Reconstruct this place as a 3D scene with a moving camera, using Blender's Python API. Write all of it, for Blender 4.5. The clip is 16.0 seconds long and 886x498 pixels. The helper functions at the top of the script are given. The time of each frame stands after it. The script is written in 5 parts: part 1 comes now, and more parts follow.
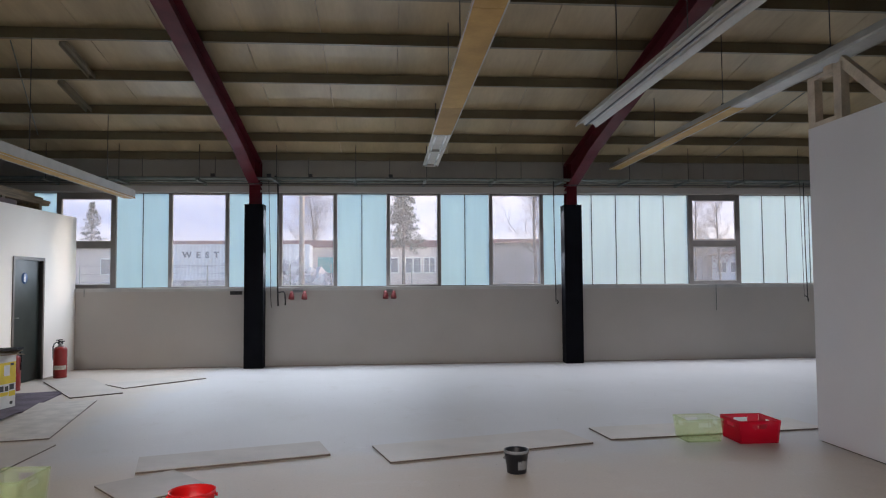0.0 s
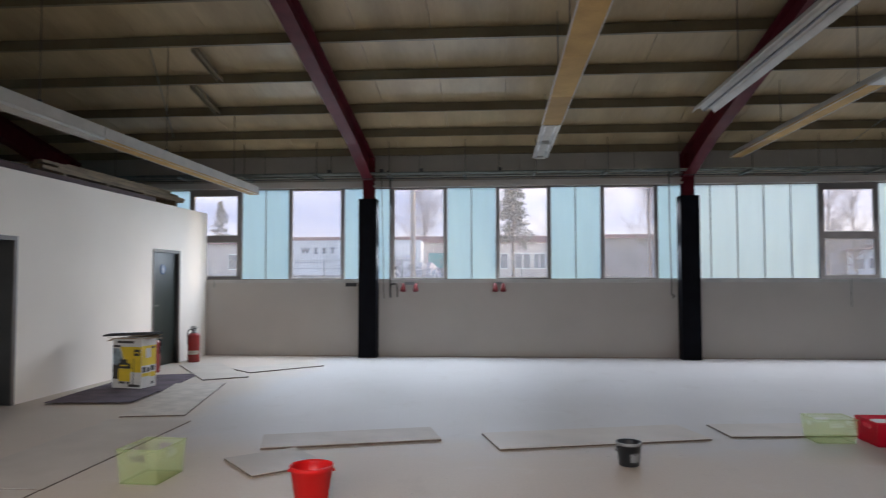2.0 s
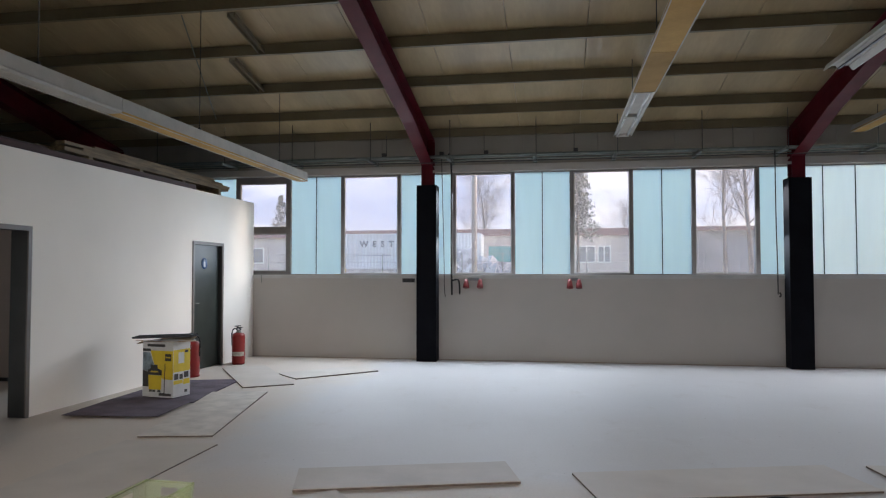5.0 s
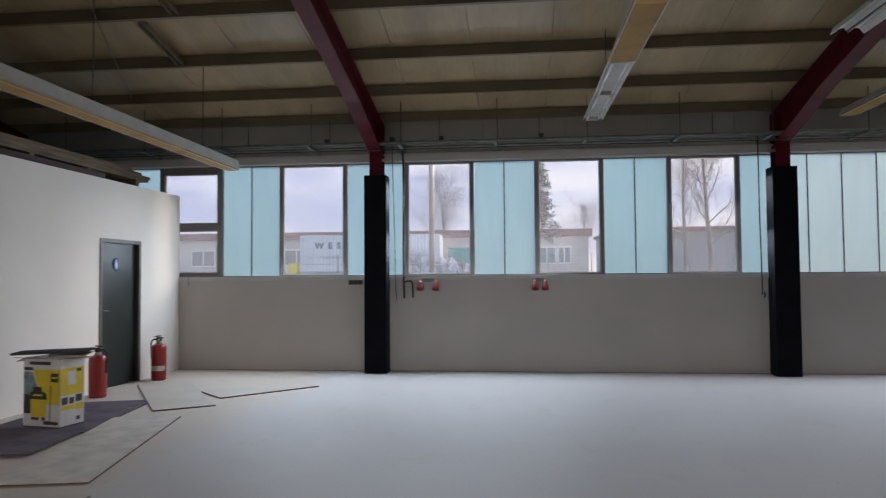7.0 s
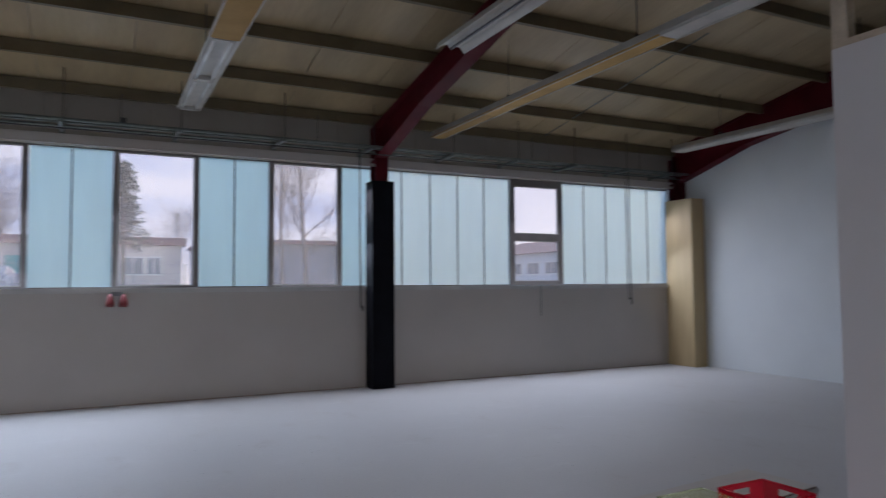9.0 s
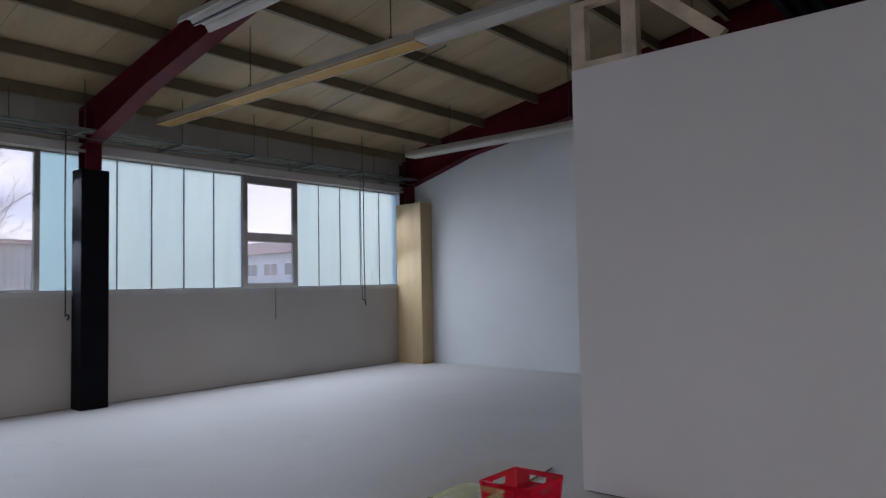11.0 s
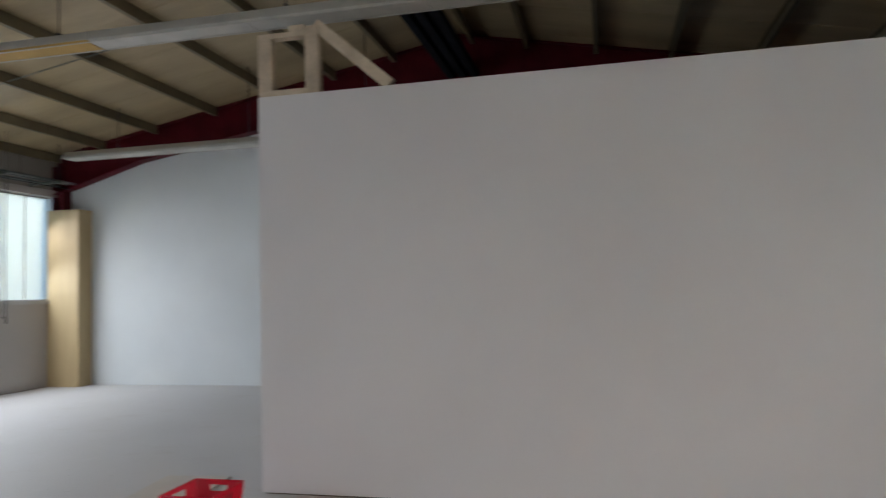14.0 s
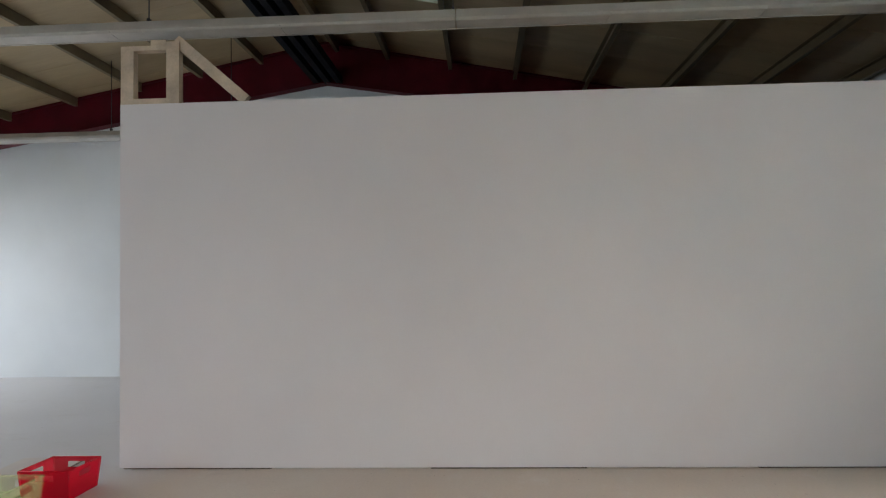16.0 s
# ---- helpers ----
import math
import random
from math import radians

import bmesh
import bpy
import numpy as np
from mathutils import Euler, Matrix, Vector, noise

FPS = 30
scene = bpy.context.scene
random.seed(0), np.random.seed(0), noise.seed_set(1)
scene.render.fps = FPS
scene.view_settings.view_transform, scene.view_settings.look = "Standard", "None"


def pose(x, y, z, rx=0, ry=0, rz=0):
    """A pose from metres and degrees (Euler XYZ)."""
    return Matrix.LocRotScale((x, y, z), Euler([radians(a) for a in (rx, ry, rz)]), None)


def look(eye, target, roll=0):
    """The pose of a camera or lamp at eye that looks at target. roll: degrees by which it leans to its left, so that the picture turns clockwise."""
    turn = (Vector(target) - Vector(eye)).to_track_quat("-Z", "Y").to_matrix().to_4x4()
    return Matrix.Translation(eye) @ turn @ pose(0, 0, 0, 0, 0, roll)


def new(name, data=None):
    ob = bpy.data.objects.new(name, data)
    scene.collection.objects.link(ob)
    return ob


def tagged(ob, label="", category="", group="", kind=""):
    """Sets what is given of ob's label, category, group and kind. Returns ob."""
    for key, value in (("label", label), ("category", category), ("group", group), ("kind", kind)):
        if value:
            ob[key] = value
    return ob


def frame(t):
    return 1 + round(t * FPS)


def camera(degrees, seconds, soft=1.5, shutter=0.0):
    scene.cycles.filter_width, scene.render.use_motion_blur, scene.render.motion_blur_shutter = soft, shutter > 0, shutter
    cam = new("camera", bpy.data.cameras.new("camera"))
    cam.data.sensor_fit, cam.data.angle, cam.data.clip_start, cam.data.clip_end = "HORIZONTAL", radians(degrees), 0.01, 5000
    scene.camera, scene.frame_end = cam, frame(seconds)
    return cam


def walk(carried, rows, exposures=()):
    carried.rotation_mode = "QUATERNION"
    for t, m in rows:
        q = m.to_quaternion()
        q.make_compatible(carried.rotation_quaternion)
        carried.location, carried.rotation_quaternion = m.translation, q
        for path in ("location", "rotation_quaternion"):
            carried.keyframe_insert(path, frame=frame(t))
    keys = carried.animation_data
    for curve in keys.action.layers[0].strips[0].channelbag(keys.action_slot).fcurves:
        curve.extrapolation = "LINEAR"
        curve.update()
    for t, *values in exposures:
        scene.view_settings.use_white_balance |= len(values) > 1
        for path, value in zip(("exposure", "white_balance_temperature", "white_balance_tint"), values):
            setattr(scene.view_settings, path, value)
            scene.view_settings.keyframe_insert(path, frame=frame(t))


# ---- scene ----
cam = camera(65.4, 16.0, soft=1.15, shutter=0.5)
PATH = [
    (0, (2.445, -13.209, 1.541), (2.607, -11.218, 1.639), -0.4),
    (0.5, (2.439, -13.201, 1.533), (2.587, -11.209, 1.631), -0.2),
    (1, (2.438, -13.207, 1.528), (2.56, -11.213, 1.624), -0.2),
    (1.5, (2.461, -13.232, 1.504), (2.486, -11.234, 1.598), -0.3),
    (2, (2.45, -13.237, 1.473), (2.295, -11.245, 1.562), -0.1),
    (2.5, (2.45, -13.072, 1.477), (2.114, -11.102, 1.553), -0.3),
    (3, (2.412, -12.824, 1.499), (2.016, -10.865, 1.564), -0.2),
    (5.5, (2.146, -11.597, 1.504), (1.855, -9.619, 1.575), -0.1),
    (6, (2.114, -11.269, 1.496), (1.855, -9.287, 1.564), -0.3),
    (6.5, (2.138, -10.954, 1.486), (1.895, -8.97, 1.557), -0.4),
    (7, (2.129, -10.628, 1.476), (1.92, -8.641, 1.553), -0.4),
    (7.5, (2.224, -10.311, 1.489), (2.245, -8.312, 1.57), -0.5),
    (8, (2.306, -10.003, 1.459), (2.67, -8.038, 1.547), -0.6),
    (8.5, (2.33, -9.802, 1.474), (2.962, -7.907, 1.572), -0.7),
    (9, (2.263, -9.656, 1.486), (3.159, -7.871, 1.591), -0.4),
    (9.5, (2.186, -9.521, 1.487), (3.335, -7.888, 1.596), -0.6),
    (10, (2.153, -9.431, 1.504), (3.485, -7.943, 1.612), -0.9),
    (12.5, (2.149, -9.11, 1.458), (3.755, -7.922, 1.552), -1.0),
    (13, (2.072, -9.175, 1.494), (3.713, -8.036, 1.596), -1.2),
    (13.5, (1.892, -9.239, 1.497), (3.705, -8.401, 1.613), -1.1),
    (14, (1.759, -9.372, 1.508), (3.703, -8.916, 1.621), -1.5),
    (14.5, (1.608, -9.698, 1.507), (3.591, -9.459, 1.605), -1.5),
    (15, (1.428, -9.797, 1.497), (3.423, -9.682, 1.588), -1.5),
    (15.5, (1.21, -9.791, 1.497), (3.205, -9.676, 1.588), -1.2),
    (16, (1.012, -9.797, 1.523), (3.007, -9.686, 1.607), -1.0),
]

EXPOSURES = [(0.0, 1.87, 6250, 17), (5.5, 1.89, 6250, 15), (7.0, 1.60, 6200, 15), (8.5, 1.44, 5950, 20), (10.0, 1.58, 5900, 20), (12.5, 1.85, 6200, 13), (13.4, 2.0, 6350, 14), (14.0, 2.34, 6450, 13), (16.0, 2.68, 6500, 13)]
walk(cam, [(t, look(eye, target, roll)) for t, eye, target, roll in PATH], EXPOSURES)

# ---------------------------------------------------------------- light
world = bpy.data.worlds.new("world")
scene.world = world
world.use_nodes = True
wn = world.node_tree.nodes
wl = world.node_tree.links
wn.clear()
sky = wn.new("ShaderNodeTexSky")
sky.sky_type = "NISHITA"
sky.sun_disc = False
sky.sun_elevation = radians(12)
sky.sun_rotation = radians(70.7)
sky.air_density = 1.0
sky.dust_density = 1.6
bg = wn.new("ShaderNodeBackground")
bg.inputs["Strength"].default_value = 0.15
wout = wn.new("ShaderNodeOutputWorld")
wl.new(sky.outputs[0], bg.inputs[0])
wl.new(bg.outputs[0], wout.inputs[0])

sun_data = bpy.data.lights.new("sun", "SUN")
sun_data.energy = 0.45
sun_data.angle = radians(15)
sun_data.color = (1.0, 0.86, 0.70)
sun = new("sun", sun_data)
sun.matrix_world = look((40, 14, 9), (0, 0, 0))

# daylight coming in through the window bands, falling downwards as from the sky
COOL, WARM, GLOW = (0.80, 0.91, 1.0), (1.0, 0.88, 0.78), (0.93, 0.95, 1.0)
for xa, xb, y, z, to, drop, watts, tone in ((-2.4, 3.0, 0.07, 1.95, -1, 0.85, 23, COOL), (-2.4, 3.0, 0.07, 2.75, -1, 0.85, 23, COOL), (4.4, 11.6, 0.07, 1.95, -1, 1.0, 17, COOL),
                                                  (4.4, 11.6, 0.07, 2.75, -1, 1.1, 18, GLOW), (-5.6, -3.6, -0.05, 2.1, -1, 0.5, 13, COOL), (-2.4, 4.3, -14.78, 2.4, 1, 0.8, 56, WARM)):
    a = bpy.data.lights.new("window_daylight", "AREA")
    a.shape = "RECTANGLE"
    a.size, a.size_y = xb - xa, 0.46 if to < 0 else 1.6
    a.energy = watts
    a.color = tone
    a.spread = radians(158 if to < 0 else 92)
    new("window_daylight", a).matrix_world = look(((xa + xb) / 2, y, z), ((xa + xb) / 2, y + to, z - drop))


# ---------------------------------------------------------------- materials
def material(name, color, rough=0.6, metal=0.0, vary=0.12, scale=3.0, fine=60.0, bump=0.15, color2=None,
             trans=0.0, spec=0.5, coat=0.0, island=0.0, stretch=(1, 1, 1)):
    """Two scales of colour variation and a fine relief."""
    mt = bpy.data.materials.new(name)
    mt.use_nodes = True
    nt = mt.node_tree
    n, l = nt.nodes, nt.links
    b = n["Principled BSDF"]
    tc = n.new("ShaderNodeTexCoord")
    mp = n.new("ShaderNodeMapping")
    mp.inputs["Scale"].default_value = stretch
    l.new(tc.outputs["Object"], mp.inputs[0])
    big = n.new("ShaderNodeTexNoise")
    big.inputs["Scale"].default_value = scale
    big.inputs["Detail"].default_value = 5
    l.new(mp.outputs[0], big.inputs["Vector"])
    small = n.new("ShaderNodeTexNoise")
    small.inputs["Scale"].default_value = fine
    small.inputs["Detail"].default_value = 3
    l.new(mp.outputs[0], small.inputs["Vector"])
    c2 = color2 or tuple(c * (1 - 2.2 * vary) for c in color)
    c1 = tuple(min(1, c * (1 + 0.5 * vary)) for c in color)
    ramp = n.new("ShaderNodeMix")
    ramp.data_type = "RGBA"
    ramp.inputs["A"].default_value = (*c1, 1)
    ramp.inputs["B"].default_value = (*c2, 1)
    rng = n.new("ShaderNodeMapRange")
    rng.inputs["From Min"].default_value = 0.35
    rng.inputs["From Max"].default_value = 0.72
    l.new(big.outputs[0], rng.inputs["Value"])
    l.new(rng.outputs[0], ramp.inputs["Factor"])
    fm = n.new("ShaderNodeMix")
    fm.data_type = "RGBA"
    fm.blend_type = "MULTIPLY"
    fm.inputs["Factor"].default_value = min(1, 2.5 * vary)
    l.new(ramp.outputs["Result"], fm.inputs["A"])
    fr = n.new("ShaderNodeMapRange")
    fr.inputs["From Min"].default_value = 0.3
    fr.inputs["From Max"].default_value = 0.7
    fr.inputs["To Min"].default_value = 0.75
    fr.inputs["To Max"].default_value = 1.08
    l.new(small.outputs[0], fr.inputs["Value"])
    l.new(fr.outputs[0], fm.inputs["B"])
    last = fm.outputs["Result"]
    if island:
        info = n.new("ShaderNodeObjectInfo")
        ir = n.new("ShaderNodeMapRange")
        ir.inputs["To Min"].default_value = 1 - island
        ir.inputs["To Max"].default_value = 1 + island * 0.5
        l.new(info.outputs["Random"], ir.inputs["Value"])
        im = n.new("ShaderNodeMix")
        im.data_type = "RGBA"
        im.blend_type = "MULTIPLY"
        im.inputs["Factor"].default_value = 1
        l.new(last, im.inputs["A"])
        l.new(ir.outputs[0], im.inputs["B"])
        last = im.outputs["Result"]
    l.new(last, b.inputs["Base Color"])
    rr = n.new("ShaderNodeMapRange")
    rr.inputs["To Min"].default_value = max(0, rough - 0.08)
    rr.inputs["To Max"].default_value = min(1, rough + 0.1)
    l.new(big.outputs[0], rr.inputs["Value"])
    l.new(rr.outputs[0], b.inputs["Roughness"])
    b.inputs["Metallic"].default_value = metal
    b.inputs["Specular IOR Level"].default_value = spec
    b.inputs["Coat Weight"].default_value = coat
    b.inputs["Transmission Weight"].default_value = trans
    if bump:
        bp = n.new("ShaderNodeBump")
        bp.inputs["Strength"].default_value = bump
        bp.inputs["Distance"].default_value = 0.004
        l.new(small.outputs[0], bp.inputs["Height"])
        l.new(bp.outputs[0], b.inputs["Normal"])
    return mt


def glass_material(name, color=(1, 1, 1), dust=0.12):
    mt = bpy.data.materials.new(name)
    mt.use_nodes = True
    n, l = mt.node_tree.nodes, mt.node_tree.links
    n.clear()
    out = n.new("ShaderNodeOutputMaterial")
    mix = n.new("ShaderNodeMixShader")
    tr = n.new("ShaderNodeBsdfTransparent")
    tr.inputs[0].default_value = (*color, 1)
    gl = n.new("ShaderNodeBsdfGlossy")
    gl.inputs["Roughness"].default_value = 0.02
    fres = n.new("ShaderNodeFresnel")
    fres.inputs["IOR"].default_value = 1.22
    l.new(fres.outputs[0], mix.inputs[0])
    l.new(tr.outputs[0], mix.inputs[1])
    l.new(gl.outputs[0], mix.inputs[2])
    film = n.new("ShaderNodeBsdfTranslucent")
    film.inputs[0].default_value = (0.95, 0.95, 0.97, 1)
    dusty = n.new("ShaderNodeMixShader")
    tc = n.new("ShaderNodeTexCoord")
    no = n.new("ShaderNodeTexNoise")
    no.inputs["Scale"].default_value = 2.0
    no.inputs["Detail"].default_value = 5
    l.new(tc.outputs["Object"], no.inputs["Vector"])
    amount = n.new("ShaderNodeMapRange")
    amount.inputs["To Min"].default_value = dust * 0.7
    amount.inputs["To Max"].default_value = dust * 1.3
    l.new(no.outputs[0], amount.inputs["Value"])
    l.new(amount.outputs[0], dusty.inputs[0])
    l.new(mix.outputs[0], dusty.inputs[1])
    l.new(film.outputs[0], dusty.inputs[2])
    l.new(dusty.outputs[0], out.inputs[0])
    return mt


def frosted_material(name, color, soft=0.88):
    """Cast channel glass: light passes it scattered, with a little sheen."""
    mt = bpy.data.materials.new(name)
    mt.use_nodes = True
    n, l = mt.node_tree.nodes, mt.node_tree.links
    n.clear()
    out = n.new("ShaderNodeOutputMaterial")
    tl = n.new("ShaderNodeBsdfTranslucent")
    gl = n.new("ShaderNodeBsdfGlossy")
    gl.inputs["Roughness"].default_value = 0.3
    mix = n.new("ShaderNodeMixShader")
    mix.inputs[0].default_value = 0.06
    tc = n.new("ShaderNodeTexCoord")
    mp = n.new("ShaderNodeMapping")
    mp.inputs["Scale"].default_value = (3.0, 1, 0.35)
    l.new(tc.outputs["Object"], mp.inputs[0])
    no = n.new("ShaderNodeTexNoise")
    no.inputs["Scale"].default_value = 2.5
    no.inputs["Detail"].default_value = 4
    l.new(mp.outputs[0], no.inputs["Vector"])
    cm = n.new("ShaderNodeMix")
    cm.data_type = "RGBA"
    cm.inputs["A"].default_value = (*color, 1)
    cm.inputs["B"].default_value = (*[c * 0.9 for c in color], 1)
    l.new(no.outputs[0], cm.inputs["Factor"])
    l.new(cm.outputs["Result"], tl.inputs[0])
    rf = n.new("ShaderNodeBsdfRefraction")
    rf.inputs["Roughness"].default_value = 0.5
    rf.inputs["IOR"].default_value = 1.2
    l.new(cm.outputs["Result"], rf.inputs[0])
    both = n.new("ShaderNodeMixShader")
    both.inputs[0].default_value = soft
    l.new(rf.outputs[0], both.inputs[1])
    l.new(tl.outputs[0], both.inputs[2])
    l.new(both.outputs[0], mix.inputs[1])
    l.new(gl.outputs[0], mix.inputs[2])
    l.new(mix.outputs[0], out.inputs[0])
    return mt


def plastic_material(name, color, alpha=0.75, tint=0.5):
    """Thin see-through coloured plastic."""
    mt = bpy.data.materials.new(name)
    mt.use_nodes = True
    n, l = mt.node_tree.nodes, mt.node_tree.links
    b = n["Principled BSDF"]
    b.inputs["Base Color"].default_value = (*color, 1)
    b.inputs["Roughness"].default_value = 0.25
    tr = n.new("ShaderNodeBsdfTransparent")
    tr.inputs[0].default_value = (*[1 - tint + tint * c for c in color], 1)
    tl = n.new("ShaderNodeBsdfTranslucent")
    tl.inputs[0].default_value = (*color, 1)
    m1 = n.new("ShaderNodeMixShader")
    m1.inputs[0].default_value = 0.45
    l.new(b.outputs[0], m1.inputs[1])
    l.new(tl.outputs[0], m1.inputs[2])
    m2 = n.new("ShaderNodeMixShader")
    m2.inputs[0].default_value = alpha
    l.new(tr.outputs[0], m2.inputs[1])
    l.new(m1.outputs[0], m2.inputs[2])
    l.new(m2.outputs[0], n["Material Output"].inputs[0])
    return mt


def sky_material(name):
    """Evening clouds on the far backdrop."""
    mt = bpy.data.materials.new(name)
    mt.use_nodes = True
    n, l = mt.node_tree.nodes, mt.node_tree.links
    n.clear()
    out = n.new("ShaderNodeOutputMaterial")
    em = n.new("ShaderNodeEmission")
    em.inputs["Strength"].default_value = SKY_GLOW
    tc = n.new("ShaderNodeTexCoord")
    mp = n.new("ShaderNodeMapping")
    mp.inputs["Scale"].default_value = (0.010, 0.010, 0.036)
    l.new(tc.outputs["Object"], mp.inputs[0])
    no = n.new("ShaderNodeTexNoise")
    no.inputs["Scale"].default_value = 1.6
    no.inputs["Detail"].default_value = 7
    no.inputs["Roughness"].default_value = 0.55
    no.inputs["Distortion"].default_value = 0.4
    l.new(mp.outputs[0], no.inputs["Vector"])
    cr = n.new("ShaderNodeValToRGB")
    cr.color_ramp.elements[0].position = 0.42
    cr.color_ramp.elements[0].color = (0.50, 0.58, 0.80, 1)
    cr.color_ramp.elements[1].position = 0.66
    cr.color_ramp.elements[1].color = (0.98, 0.98, 1.02, 1)
    e = cr.color_ramp.elements.new(0.53)
    e.color = (0.74, 0.80, 0.96, 1)
    l.new(no.outputs[0], cr.inputs[0])
    sep = n.new("ShaderNodeSeparateXYZ")
    l.new(tc.outputs["Object"], sep.inputs[0])
    low = n.new("ShaderNodeMapRange")
    low.inputs["From Min"].default_value = 24.0
    low.inputs["From Max"].default_value = 4.0
    low.inputs["To Max"].default_value = 0.75
    l.new(sep.outputs["Z"], low.inputs["Value"])
    glow = n.new("ShaderNodeMix")
    glow.data_type = "RGBA"
    glow.inputs["B"].default_value = (1.02, 0.95, 0.87, 1)
    l.new(low.outputs[0], glow.inputs["Factor"])
    l.new(cr.outputs[0], glow.inputs["A"])
    east = n.new("ShaderNodeMapRange")
    east.inputs["From Min"].default_value = 60.0
    east.inputs["From Max"].default_value = 190.0
    east.inputs["To Max"].default_value = 0.85
    l.new(sep.outputs["X"], east.inputs["Value"])
    gl2 = n.new("ShaderNodeMix")
    gl2.data_type = "RGBA"
    gl2.inputs["B"].default_value = (1.14, 1.08, 1.04, 1)
    l.new(east.outputs[0], gl2.inputs["Factor"])
    l.new(glow.outputs["Result"], gl2.inputs["A"])
    l.new(gl2.outputs["Result"], em.inputs[0])
    l.new(em.outputs[0], out.inputs[0])
    return mt


def floor_material(name, color, bare):
    """Pale coating over the window side of a bare beige screed: cloudy marks, faint brown smears, tiny dark specks."""
    mt = bpy.data.materials.new(name)
    mt.use_nodes = True
    n, l = mt.node_tree.nodes, mt.node_tree.links
    b = n["Principled BSDF"]
    tc = n.new("ShaderNodeTexCoord")

    def noise(scale, detail, rough=0.5, stretch=(1, 1, 1)):
        mp = n.new("ShaderNodeMapping")
        mp.inputs["Scale"].default_value = stretch
        l.new(tc.outputs["Object"], mp.inputs[0])
        no = n.new("ShaderNodeTexNoise")
        no.inputs["Scale"].default_value = scale
        no.inputs["Detail"].default_value = detail
        no.inputs["Roughness"].default_value = rough
        l.new(mp.outputs[0], no.inputs["Vector"])
        return no.outputs[0]

    def span(value, lo, hi, a, c):
        m = n.new("ShaderNodeMapRange")
        for key, v in (("From Min", lo), ("From Max", hi), ("To Min", a), ("To Max", c)):
            m.inputs[key].default_value = v
        l.new(value, m.inputs["Value"])
        return m.outputs[0]

    def blend(factor, a, c, kind="MIX"):
        m = n.new("ShaderNodeMix")
        m.data_type = "RGBA"
        m.blend_type = kind
        for key, v in (("Factor", factor), ("A", a), ("B", c)):
            if isinstance(v, tuple):
                m.inputs[key].default_value = (*v, 1)
            elif isinstance(v, float):
                m.inputs[key].default_value = v
            else:
                l.new(v, m.inputs[key])
        return m.outputs["Result"]
    cloud = noise(0.55, 4)
    grain = noise(45, 4, 0.6)
    sep = n.new("ShaderNodeSeparateXYZ")
    l.new(tc.outputs["Object"], sep.inputs[0])

    def add(a, b2, kind="ADD"):
        m = n.new("ShaderNodeMath")
        m.operation = kind
        l.new(a, m.inputs[0])
        l.new(b2, m.inputs[1])
        return m.outputs[0]
    wave = span(noise(1.1, 3), 0.3, 0.7, -0.25, 0.25)
    coated = add(span(add(sep.outputs["Y"], wave), -7.45, -6.85, 0.0, 1.0), span(add(sep.outputs["X"], wave), -1.1, -0.5, 0.0, 1.0), "MULTIPLY")
    col = blend(coated, bare, color)
    col = blend(span(cloud, 0.35, 0.7, 0.0, 0.12), col, (0.36, 0.33, 0.30))
    col = blend(span(noise(2.3, 7, 0.65, (1, 0.55, 1)), 0.58, 0.78, 0.0, 0.40), col, (0.40, 0.355, 0.31))
    col = blend(span(noise(3.4, 6, 0.7, (0.5, 1, 1)), 0.57, 0.72, 0.0, 0.30), col, (0.64, 0.63, 0.62))
    col = blend(span(noise(26, 2), 0.735, 0.76, 0.0, 0.55), col, (0.16, 0.14, 0.12))
    col = blend(0.2, col, span(grain, 0.3, 0.7, 0.75, 1.1), "MULTIPLY")
    l.new(col, b.inputs["Base Color"])
    l.new(span(cloud, 0.3, 0.7, 0.56, 0.62), b.inputs["Roughness"])
    b.inputs["Specular IOR Level"].default_value = 0.3
    bp = n.new("ShaderNodeBump")
    bp.inputs["Strength"].default_value = 0.06
    bp.inputs["Distance"].default_value = 0.004
    l.new(grain, bp.inputs["Height"])
    l.new(bp.outputs[0], b.inputs["Normal"])
    return mt


SKY_GLOW = 0.31
M_WALL = material("cool_white_wall_paint", (0.69, 0.72, 0.725), 0.85, vary=0.03, scale=0.9, fine=90, bump=0.12)
# White wall paint greyed to hold the backlit shade of the window wall.
M_WALLN = material("backlit_wall_paint", (0.48, 0.445, 0.41), 0.85, vary=0.03, scale=0.9, fine=90, bump=0.12)
M_UPPER = material("grey_fibre_panel", (0.31, 0.28, 0.24), 0.8, vary=0.07, scale=1.2, fine=60, bump=0.1)
M_FRESH = material("cream_white_paint", (0.88, 0.825, 0.755), 0.8, vary=0.025, scale=0.7, fine=120, bump=0.08)
# Room wall colour carries the dim warm light behind the doorway.
M_INNER = material("dim_room_paint", (0.62, 0.53, 0.47), 0.8, vary=0.04, scale=0.7, fine=120, bump=0.08)
M_PART = material("white_board_paint", (0.72, 0.685, 0.685), 0.8, vary=0.025, scale=0.7, fine=120, bump=0.08)
M_FLOOR = floor_material("pale_floor_coating", (0.54, 0.53, 0.52), (0.57, 0.505, 0.435))
# Colour streaks along the slope stand for sheen on the panels.
M_CEIL = material("sheen_streaked_roof_panel", (0.41, 0.31, 0.172), 0.36, vary=0.13, scale=1.1, fine=14, bump=0.04, stretch=(1.6, 0.3, 0.3))
# Cream purlin paint, darkened to hold the shade under the roof.
M_PURLIN = material("shaded_purlin_paint", (0.155, 0.12, 0.065), 0.5, vary=0.10, scale=2, fine=40, bump=0.06)
M_RED = material("wine_red_steel_paint", (0.095, 0.006, 0.012), 0.5, vary=0.12, scale=3, fine=50, bump=0.08, spec=0.12)
